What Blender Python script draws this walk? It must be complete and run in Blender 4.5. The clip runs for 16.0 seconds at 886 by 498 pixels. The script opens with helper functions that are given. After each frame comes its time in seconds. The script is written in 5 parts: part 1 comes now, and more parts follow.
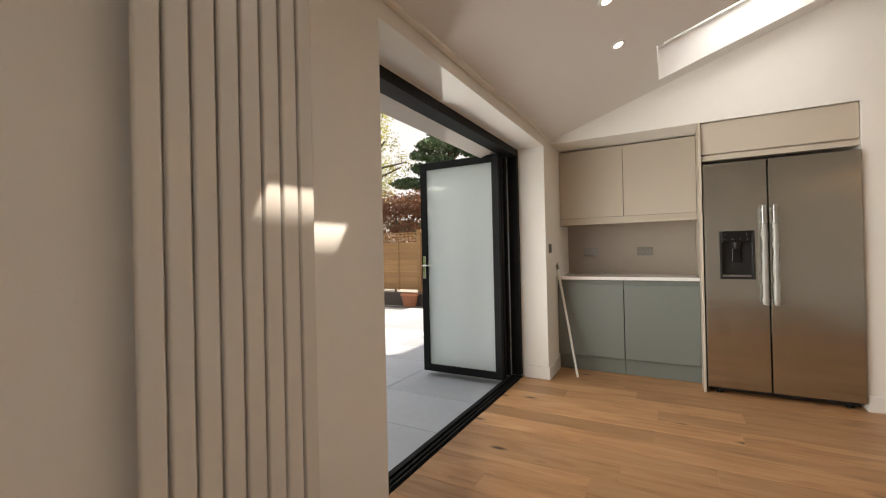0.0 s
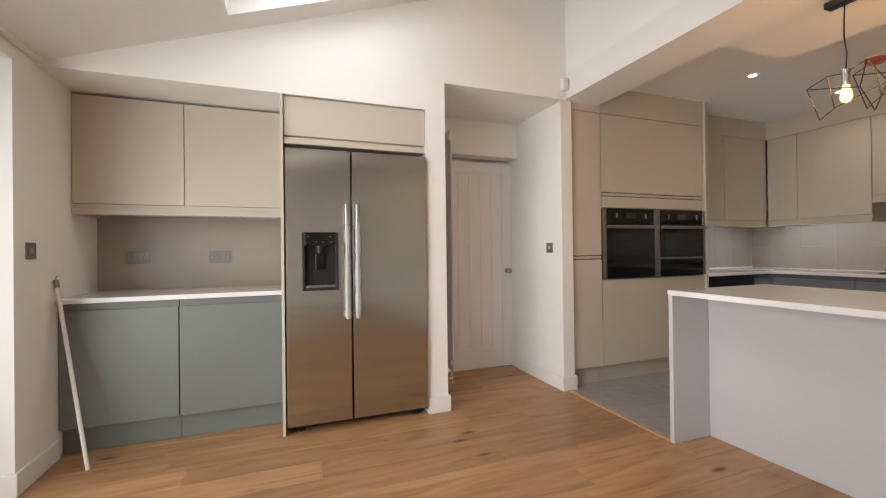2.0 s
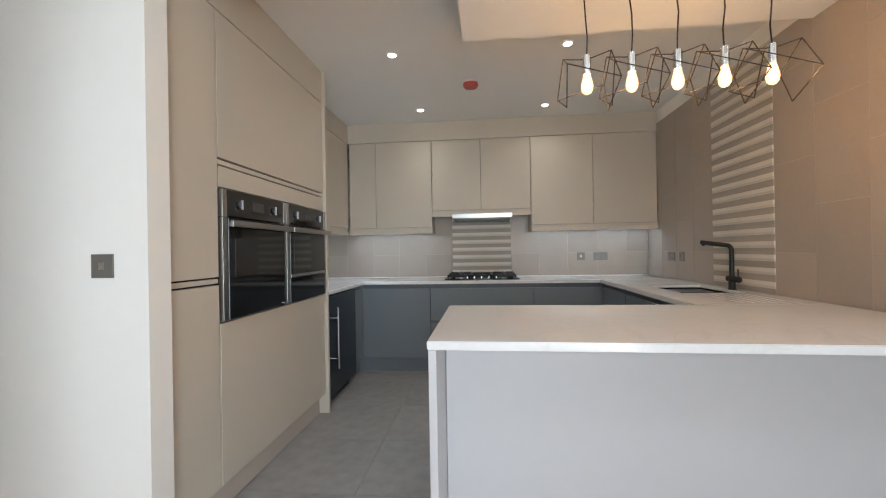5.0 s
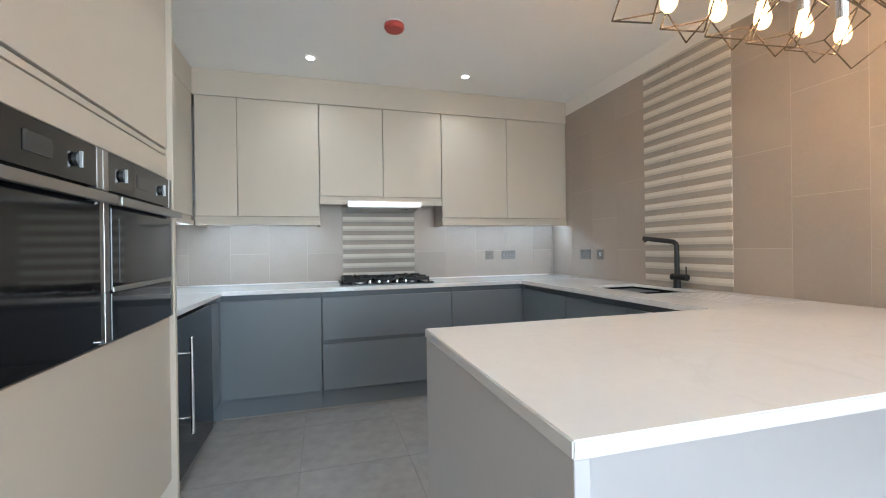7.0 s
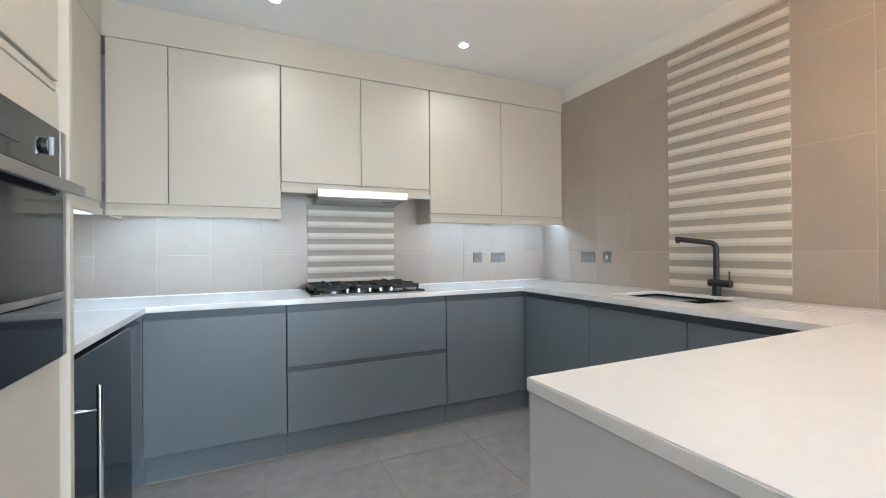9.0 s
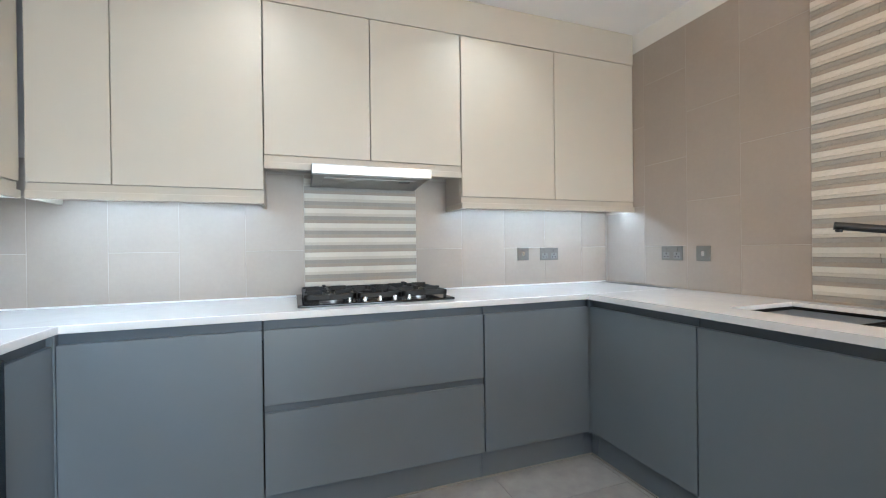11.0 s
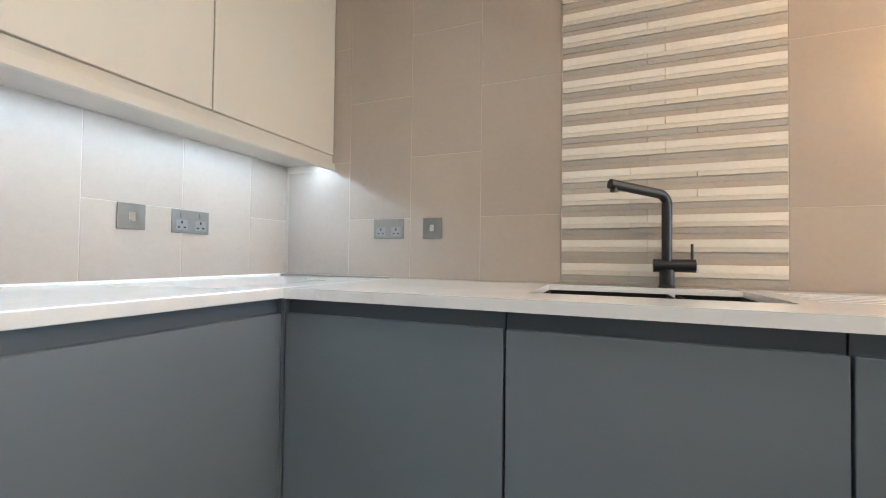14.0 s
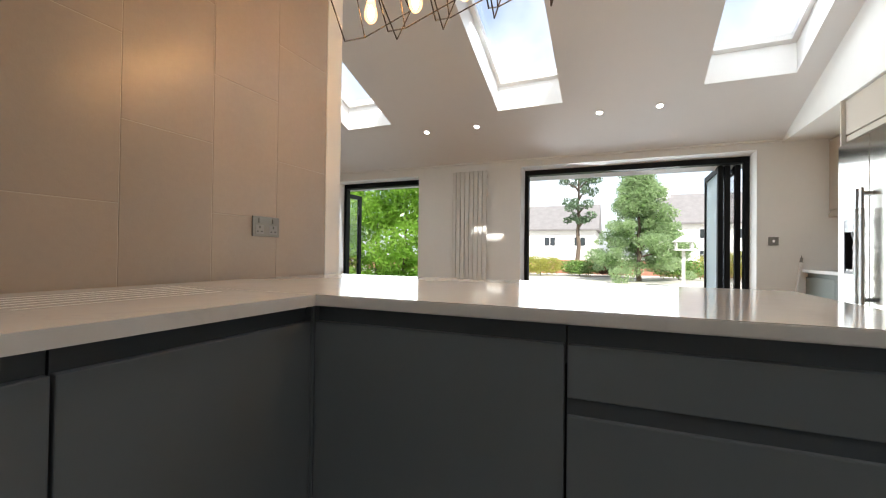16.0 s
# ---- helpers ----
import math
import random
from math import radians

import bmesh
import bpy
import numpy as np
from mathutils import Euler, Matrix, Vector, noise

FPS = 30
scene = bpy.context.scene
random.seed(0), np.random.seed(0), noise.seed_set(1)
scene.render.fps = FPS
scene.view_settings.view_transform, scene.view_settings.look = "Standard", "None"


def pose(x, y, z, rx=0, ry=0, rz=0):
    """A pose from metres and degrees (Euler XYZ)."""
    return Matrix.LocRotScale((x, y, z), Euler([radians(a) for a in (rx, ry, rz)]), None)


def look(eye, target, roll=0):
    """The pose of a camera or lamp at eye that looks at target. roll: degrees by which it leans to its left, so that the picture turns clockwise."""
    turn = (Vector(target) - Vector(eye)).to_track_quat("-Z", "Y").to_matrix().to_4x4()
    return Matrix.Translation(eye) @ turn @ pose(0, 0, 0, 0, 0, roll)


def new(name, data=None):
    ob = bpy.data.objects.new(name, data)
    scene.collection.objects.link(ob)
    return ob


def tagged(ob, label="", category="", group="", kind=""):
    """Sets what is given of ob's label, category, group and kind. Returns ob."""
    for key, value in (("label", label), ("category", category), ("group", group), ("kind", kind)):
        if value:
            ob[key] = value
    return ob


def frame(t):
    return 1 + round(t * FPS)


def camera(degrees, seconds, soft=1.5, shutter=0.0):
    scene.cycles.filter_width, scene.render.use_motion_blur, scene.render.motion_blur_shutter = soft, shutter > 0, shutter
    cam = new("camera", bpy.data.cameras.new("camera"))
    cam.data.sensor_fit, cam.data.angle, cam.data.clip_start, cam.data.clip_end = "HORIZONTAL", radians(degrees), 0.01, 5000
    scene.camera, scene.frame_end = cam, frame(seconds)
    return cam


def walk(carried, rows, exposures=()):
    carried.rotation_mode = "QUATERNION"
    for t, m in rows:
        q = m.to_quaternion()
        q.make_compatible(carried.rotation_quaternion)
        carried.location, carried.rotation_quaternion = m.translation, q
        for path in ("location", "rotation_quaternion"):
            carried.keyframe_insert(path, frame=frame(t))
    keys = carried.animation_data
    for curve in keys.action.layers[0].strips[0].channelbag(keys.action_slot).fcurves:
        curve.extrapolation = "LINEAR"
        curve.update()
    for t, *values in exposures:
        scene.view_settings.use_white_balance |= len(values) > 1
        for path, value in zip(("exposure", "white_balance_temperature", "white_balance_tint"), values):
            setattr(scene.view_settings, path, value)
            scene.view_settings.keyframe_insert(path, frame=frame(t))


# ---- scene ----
cam = camera(93.9, 16.0, soft=1.15)
PATH = [
    (0, (0.673, 0.88, 1.202), (-0.291, 2.632, 1.21), -1.3),
    (0.5, (0.751, 1.185, 1.192), (0.265, 3.125, 1.206), -1.0),
    (1, (0.819, 1.45, 1.18), (0.751, 3.449, 1.198), -0.9),
    (1.5, (0.846, 1.753, 1.184), (1.174, 3.725, 1.202), -0.7),
    (2, (0.931, 2.027, 1.174), (1.631, 3.9, 1.183), -0.7),
    (2.5, (1.038, 2.333, 1.18), (2.101, 4.028, 1.194), -0.8),
    (3, (1.14, 2.633, 1.199), (2.531, 4.07, 1.215), -1.0),
    (3.5, (1.255, 2.908, 1.212), (2.904, 4.041, 1.229), -1.1),
    (4, (1.441, 3.185, 1.189), (3.271, 3.993, 1.199), -1.1),
    (4.5, (1.595, 3.453, 1.198), (3.534, 3.94, 1.207), -1.1),
    (5, (1.702, 3.704, 1.227), (3.692, 3.907, 1.231), -1.0),
    (7.5, (2.786, 4.295, 1.189), (4.669, 3.621, 1.188), -0.8),
    (8, (2.965, 4.352, 1.183), (4.81, 3.58, 1.185), -0.7),
    (8.5, (3.108, 4.454, 1.188), (4.921, 3.609, 1.198), -0.5),
    (10.8, (3.82, 4.184, 1.196), (5.682, 3.455, 1.179), -0.6),
    (11, (3.905, 4.139, 1.181), (5.783, 3.452, 1.175), -0.7),
    (11.5, (4.139, 4.03, 1.143), (6.049, 3.436, 1.146), -0.6),
    (12, (4.356, 3.963, 1.112), (6.279, 3.413, 1.127), -0.7),
    (12.5, (4.526, 3.9, 1.096), (6.447, 3.343, 1.105), -0.4),
    (13, (4.708, 3.788, 1.089), (6.493, 2.887, 1.1), 0.1),
    (13.5, (4.808, 3.646, 1.048), (6.189, 2.2, 1.075), 0.5),
    (14, (4.908, 3.535, 1.009), (5.654, 1.68, 1.051), 0.7),
    (14.5, (4.941, 3.473, 1.022), (4.958, 1.473, 1.051), 0.4),
    (15, (4.952, 3.442, 1.037), (4.208, 1.586, 1.086), 0.0),
    (15.5, (4.912, 3.406, 1.046), (3.505, 1.986, 1.078), 0.2),
    (16, (4.853, 3.365, 1.032), (3.014, 2.58, 1.055), 0.7),
]
EXPOSURE = [(0, 0.55, 7600, 13), (1, 0.62, 7900, 15), (2, 0.93, 7000, 13), (2.5, 1.0, 6550, 12), (4, 1.17, 6150, 8), (5, 1.22, 6000, 6), (8, 2.03, 5400, 2), (12, 2.23, 5500, 3), (13.7, 2.37, 5850, 4), (14.5, 2.47, 5450, 1), (15.3, 2.0, 5700, 3), (16, 1.05, 6300, 7)]
walk(cam, [(t, look(eye, target, roll)) for t, eye, target, roll in PATH], EXPOSURE)

# ---- light and sky ----
SUN_WAY = Vector((-1.0, -0.62, -1.32)).normalized()
world = bpy.data.worlds.new("world")
scene.world = world
world.use_nodes = True
wn, wl = world.node_tree.nodes, world.node_tree.links
sky = wn.new("ShaderNodeTexSky")
sky.sky_type, sky.sun_disc = "NISHITA", False
sky.dust_density, sky.air_density = 3.0, 1.0
sky.sun_elevation, sky.sun_rotation = radians(48.3), radians(58.2)
# thin bright cloud drifts over the whole sky
way, cloud, cover, veil = wn.new("ShaderNodeTexCoord"), wn.new("ShaderNodeTexNoise"), wn.new("ShaderNodeMapRange"), wn.new("ShaderNodeMix")
cloud.inputs["Scale"].default_value, cloud.inputs["Detail"].default_value, cloud.inputs["Distortion"].default_value = 3.2, 7, 0.4
wl.new(way.outputs["Generated"], cloud.inputs["Vector"])
cover.inputs[1].default_value, cover.inputs[2].default_value = 0.34, 0.62
cover.inputs[3].default_value, cover.inputs[4].default_value = 0.25, 0.95
wl.new(cloud.outputs["Fac"], cover.inputs[0])
veil.data_type = "RGBA"
wl.new(cover.outputs[0], veil.inputs[0])
wl.new(sky.outputs["Color"], veil.inputs[6])
veil.inputs[7].default_value = (5.0, 5.1, 5.3, 1)
wl.new(veil.outputs[2], wn["Background"].inputs["Color"])
wn["Background"].inputs["Strength"].default_value = 0.15
sun = new("sun", bpy.data.lights.new("sun", "SUN"))
sun.data.energy, sun.data.angle, sun.data.color = 5.0, radians(0.5), (1.0, 0.95, 0.88)
sun.matrix_world = look((0, 0, 12), Vector((0, 0, 12)) + SUN_WAY)


def area(name, eye, target, w, h, watts, colour=(1, 1, 1), spread=170):
    lamp = new(name, bpy.data.lights.new(name, "AREA"))
    lamp.data.shape, lamp.data.size, lamp.data.size_y = "RECTANGLE", w, h
    lamp.data.energy, lamp.data.color, lamp.data.spread = watts, colour, radians(spread)
    lamp.matrix_world = look(eye, target)
    return lamp


# sky light that comes in through the openings
DAY = (0.92, 0.96, 1.0)
area("daylight_doors", (-0.55, 3.15, 1.15), (3, 5.0, 1.15), 2.0, 2.1, 19, DAY, 115)
area("daylight_side_doors", (-0.55, 0.05, 1.1), (3, 0.05, 0.8), 2.0, 1.4, 8, DAY, 125)
for sy in (0.57, 2.5, 4.365):
    area("daylight_skylight", (1.2, sy, 3.02), (1.35, sy, 0), 1.2, 0.6, 7, DAY)

# the recessed lamps of the flat ceiling
for lx, ly in ((4.55, 4.33), (5.71, 4.31), (5.74, 3.11), (4.55, 3.13)):
    area("downlight_beam", (lx, ly, 2.585), (lx, ly, 0), 0.06, 0.06, 0.6, (1.0, 0.95, 0.88), 125)


# ---- materials ----
def material(name, colour, rough=0.5, metal=0.0, vary=0.06, scale=6.0, bump=0.0, bump_scale=60.0, coat=0.0, stretch=(1, 1, 1), spec=0.5, piece=0.0):
    """Procedural paint: broad stains, fine grain, roughness that wanders, fine relief; piece: spread of tone from piece to piece."""
    m = bpy.data.materials.new(name)
    m.use_nodes = True
    n, l = m.node_tree.nodes, m.node_tree.links
    b = n["Principled BSDF"]
    b.inputs["Roughness"].default_value, b.inputs["Metallic"].default_value = rough, metal
    b.inputs["Coat Weight"].default_value = coat
    b.inputs["Specular IOR Level"].default_value = spec
    co, mp = n.new("ShaderNodeTexCoord"), n.new("ShaderNodeMapping")
    mp.inputs["Scale"].default_value = stretch
    l.new(co.outputs["Object"], mp.inputs["Vector"])
    broad, fine = n.new("ShaderNodeTexNoise"), n.new("ShaderNodeTexNoise")
    broad.inputs["Scale"].default_value, broad.inputs["Detail"].default_value = scale * 0.35, 4
    fine.inputs["Scale"].default_value, fine.inputs["Detail"].default_value = scale * 6, 3
    for t in (broad, fine):
        l.new(mp.outputs["Vector"], t.inputs["Vector"])
    add = n.new("ShaderNodeMath")
    add.operation = "MULTIPLY_ADD"
    l.new(fine.outputs["Fac"], add.inputs[0])
    add.inputs[1].default_value = 0.5
    l.new(broad.outputs["Fac"], add.inputs[2])
    rng = n.new("ShaderNodeMapRange")
    rng.inputs[1].default_value, rng.inputs[2].default_value = 0.4, 1.1
    rng.inputs[3].default_value, rng.inputs[4].default_value = 1 - vary, 1 + vary
    l.new(add.outputs[0], rng.inputs[0])
    value = rng.outputs[0]
    if piece:
        info, pr, mul = n.new("ShaderNodeObjectInfo"), n.new("ShaderNodeMapRange"), n.new("ShaderNodeMath")
        pr.inputs[3].default_value, pr.inputs[4].default_value = 1 - piece, 1 + piece
        l.new(info.outputs["Random"], pr.inputs[0])
        mul.operation = "MULTIPLY"
        l.new(pr.outputs[0], mul.inputs[0])
        l.new(value, mul.inputs[1])
        value = mul.outputs[0]
    hsv = n.new("ShaderNodeHueSaturation")
    hsv.inputs["Color"].default_value = (*colour, 1)
    l.new(value, hsv.inputs["Value"])
    l.new(hsv.outputs["Color"], b.inputs["Base Color"])
    rr = n.new("ShaderNodeMapRange")
    rr.inputs[3].default_value, rr.inputs[4].default_value = max(rough - 0.06, 0.02), min(rough + 0.08, 1)
    l.new(broad.outputs["Fac"], rr.inputs[0])
    l.new(rr.outputs[0], b.inputs["Roughness"])
    if bump:
        bn, bt = n.new("ShaderNodeBump"), n.new("ShaderNodeTexNoise")
        bt.inputs["Scale"].default_value, bt.inputs["Detail"].default_value = bump_scale, 4
        l.new(mp.outputs["Vector"], bt.inputs["Vector"])
        l.new(bt.outputs["Fac"], bn.inputs["Height"])
        bn.inputs["Strength"].default_value, bn.inputs["Distance"].default_value = bump, 0.01
        l.new(bn.outputs["Normal"], b.inputs["Normal"])
    return m


def wood_material(name, dark, mid, light):
    """Oak planks: long grain, knots, tone that changes from plank to plank."""
    m = bpy.data.materials.new(name)
    m.use_nodes = True
    n, l = m.node_tree.nodes, m.node_tree.links
    b = n["Principled BSDF"]
    co, mp, info = n.new("ShaderNodeTexCoord"), n.new("ShaderNodeMapping"), n.new("ShaderNodeObjectInfo")
    shift = n.new("ShaderNodeVectorMath")
    shift.operation = "MULTIPLY_ADD"
    l.new(info.outputs["Random"], shift.inputs[0])
    shift.inputs[1].default_value = (17, 31, 7)
    l.new(co.outputs["Object"], shift.inputs[2])
    mp.inputs["Scale"].default_value = (0.8, 6.0, 6.0)
    l.new(shift.outputs[0], mp.inputs["Vector"])
    grain, fine, knot = n.new("ShaderNodeTexNoise"), n.new("ShaderNodeTexNoise"), n.new("ShaderNodeTexVoronoi")
    grain.inputs["Scale"].default_value, grain.inputs["Detail"].default_value, grain.inputs["Distortion"].default_value = 2.2, 6, 1.2
    fine.inputs["Scale"].default_value, fine.inputs["Detail"].default_value = 16, 5
    l.new(mp.outputs["Vector"], grain.inputs["Vector"])
    l.new(mp.outputs["Vector"], fine.inputs["Vector"])
    km = n.new("ShaderNodeMapping")
    km.inputs["Scale"].default_value = (1.9, 5.2, 0.0)
    l.new(shift.outputs[0], km.inputs["Vector"])
    l.new(km.outputs["Vector"], knot.inputs["Vector"])
    knot.inputs["Scale"].default_value = 1.1
    ramp = n.new("ShaderNodeValToRGB")
    e = ramp.color_ramp.elements
    e[0].position, e[0].color = 0.22, (*dark, 1)
    e[1].position, e[1].color = 0.82, (*light, 1)
    k = ramp.color_ramp.elements.new(0.5)
    k.color = (*mid, 1)
    mixf = n.new("ShaderNodeMath")
    mixf.operation = "MULTIPLY_ADD"
    l.new(fine.outputs["Fac"], mixf.inputs[0])
    mixf.inputs[1].default_value = 0.16
    sub = n.new("ShaderNodeMath")
    sub.operation = "SUBTRACT"
    l.new(grain.outputs["Fac"], sub.inputs[0])
    sub.inputs[1].default_value = 0.07
    l.new(sub.outputs[0], mixf.inputs[2])
    l.new(mixf.outputs[0], ramp.inputs["Fac"])
    kr = n.new("ShaderNodeMapRange")
    kr.inputs[1].default_value, kr.inputs[2].default_value = 0.05, 0.15
    kr.inputs[3].default_value, kr.inputs[4].default_value = 0.14, 1.0
    l.new(knot.outputs["Distance"], kr.inputs[0])
    tone = n.new("ShaderNodeMapRange")
    tone.inputs[3].default_value, tone.inputs[4].default_value = 0.82, 1.20
    l.new(info.outputs["Random"], tone.inputs[0])
    mul = n.new("ShaderNodeMath")
    mul.operation = "MULTIPLY"
    l.new(kr.outputs[0], mul.inputs[0])
    l.new(tone.outputs[0], mul.inputs[1])
    hsv = n.new("ShaderNodeHueSaturation")
    l.new(ramp.outputs["Color"], hsv.inputs["Color"])
    l.new(mul.outputs[0], hsv.inputs["Value"])
    l.new(hsv.outputs["Color"], b.inputs["Base Color"])
    b.inputs["Roughness"].default_value = 0.42
    bn = n.new("ShaderNodeBump")
    bn.inputs["Strength"].default_value, bn.inputs["Distance"].default_value = 0.12, 0.004
    l.new(fine.outputs["Fac"], bn.inputs["Height"])
    l.new(bn.outputs["Normal"], b.inputs["Normal"])
    return m


def glow(name, colour, strength):
    m = bpy.data.materials.new(name)
    m.use_nodes = True
    n, l = m.node_tree.nodes, m.node_tree.links
    n.remove(n["Principled BSDF"])
    e = n.new("ShaderNodeEmission")
    e.inputs["Color"].default_value, e.inputs["Strength"].default_value = (*colour, 1), strength
    l.new(e.outputs[0], n["Material Output"].inputs["Surface"])
    return m


def pane_material(name, tint=(1, 1, 1), frost=0.0):
    m = bpy.data.materials.new(name)
    m.use_nodes = True
    n, l = m.node_tree.nodes, m.node_tree.links
    n.remove(n["Principled BSDF"])
    clear, gloss, mix, edge = n.new("ShaderNodeBsdfTransparent"), n.new("ShaderNodeBsdfGlossy"), n.new("ShaderNodeMixShader"), n.new("ShaderNodeLayerWeight")
    clear.inputs["Color"].default_value = (*tint, 1)
    gloss.inputs["Roughness"].default_value = 0.02
    power, lift = n.new("ShaderNodeMath"), n.new("ShaderNodeMath")
    power.operation, lift.operation = "POWER", "MULTIPLY_ADD"
    l.new(edge.outputs["Facing"], power.inputs[0])
    power.inputs[1].default_value = 5.0
    l.new(power.outputs[0], lift.inputs[0])
    lift.inputs[1].default_value, lift.inputs[2].default_value = 0.7, 0.03
    l.new(lift.outputs[0], mix.inputs["Fac"])
    l.new(clear.outputs[0], mix.inputs[1])
    l.new(gloss.outputs[0], mix.inputs[2])
    l.new(mix.outputs[0], n["Material Output"].inputs["Surface"])
    return m


def lit_glass(name, colour, strength):
    """Bulb glass that glows softly and lets its filament show."""
    m = glow(name, colour, strength)
    n, l = m.node_tree.nodes, m.node_tree.links
    clear, mix = n.new("ShaderNodeBsdfTransparent"), n.new("ShaderNodeMixShader")
    mix.inputs["Fac"].default_value = 0.38
    l.new(clear.outputs[0], mix.inputs[1])
    l.new(n["Emission"].outputs[0], mix.inputs[2])
    l.new(mix.outputs[0], n["Material Output"].inputs["Surface"])
    return m


def brushed_steel(name, colour=(0.47, 0.46, 0.44), rough=0.17, streak=(1.2, 1.2, 140), grain=0.85, ripple=0.0):
    m = material(name, colour, rough, 1.0, 0.05, 1.0, ripple, 1100, stretch=streak)
    b = m.node_tree.nodes["Principled BSDF"]
    b.inputs["Anisotropic"].default_value = grain
    tangent = m.node_tree.nodes.new("ShaderNodeTangent")
    tangent.direction_type, tangent.axis = "RADIAL", "Z"
    m.node_tree.links.new(tangent.outputs["Tangent"], b.inputs["Tangent"])
    return m


def quartz(name):
    """Polished white quartz: cloudy ground, faint grey veins and specks."""
    m = material(name, (0.82, 0.815, 0.81), 0.09, 0, 0.05, 5, 0.0, coat=0.15)
    n, l = m.node_tree.nodes, m.node_tree.links
    hsv, b, co = n["Hue/Saturation/Value"], n["Principled BSDF"], n["Texture Coordinate"]
    wob, vein, ramp, mix = n.new("ShaderNodeTexNoise"), n.new("ShaderNodeTexNoise"), n.new("ShaderNodeValToRGB"), n.new("ShaderNodeMix")
    wob.inputs["Scale"].default_value, wob.inputs["Detail"].default_value = 1.6, 6
    vein.inputs["Scale"].default_value, vein.inputs["Detail"].default_value, vein.inputs["Distortion"].default_value = 1.3, 8, 1.6
    l.new(co.outputs["Object"], wob.inputs["Vector"])
    l.new(co.outputs["Object"], vein.inputs["Vector"])
    e = ramp.color_ramp.elements
    e[0].position, e[0].color = 0.485, (0, 0, 0, 1)
    e[1].position, e[1].color = 0.515, (0, 0, 0, 1)
    k = ramp.color_ramp.elements.new(0.5)
    k.color = (0.22, 0.22, 0.22, 1)
    l.new(vein.outputs["Fac"], ramp.inputs["Fac"])
    fade = n.new("ShaderNodeMath")
    fade.operation = "MULTIPLY"
    l.new(ramp.outputs["Color"], fade.inputs[0])
    l.new(wob.outputs["Fac"], fade.inputs[1])
    mix.data_type = "RGBA"
    l.new(fade.outputs[0], mix.inputs[0])
    l.new(hsv.outputs["Color"], mix.inputs[6])
    mix.inputs[7].default_value = (0.50, 0.485, 0.46, 1)
    l.new(mix.outputs[2], b.inputs["Base Color"])
    return m


def film_material(name, colour):
    """Pane under a milky film: it passes scattered light."""
    m = material(name, colour, 0.25, 0, 0.08, 5, 0.12, 14)
    n, l = m.node_tree.nodes, m.node_tree.links
    tr, mix = n.new("ShaderNodeBsdfTranslucent"), n.new("ShaderNodeMixShader")
    tr.inputs["Color"].default_value = (*colour, 1)
    mix.inputs["Fac"].default_value = 0.75
    l.new(n["Principled BSDF"].outputs[0], mix.inputs[1])
    l.new(tr.outputs[0], mix.inputs[2])
    l.new(mix.outputs[0], n["Material Output"].inputs["Surface"])
    return m


def wrap_material(name):
    """Crumpled clear plastic: milky gloss over what lies under it."""
    m = material(name, (0.58, 0.58, 0.55), 0.22, 0, 0.12, 20, 0.5, 45)
    n, l = m.node_tree.nodes, m.node_tree.links
    clear, mix = n.new("ShaderNodeBsdfTransparent"), n.new("ShaderNodeMixShader")
    mix.inputs["Fac"].default_value = 0.5
    l.new(clear.outputs[0], mix.inputs[1])
    l.new(n["Principled BSDF"].outputs[0], mix.inputs[2])
    l.new(mix.outputs[0], n["Material Output"].inputs["Surface"])
    return m


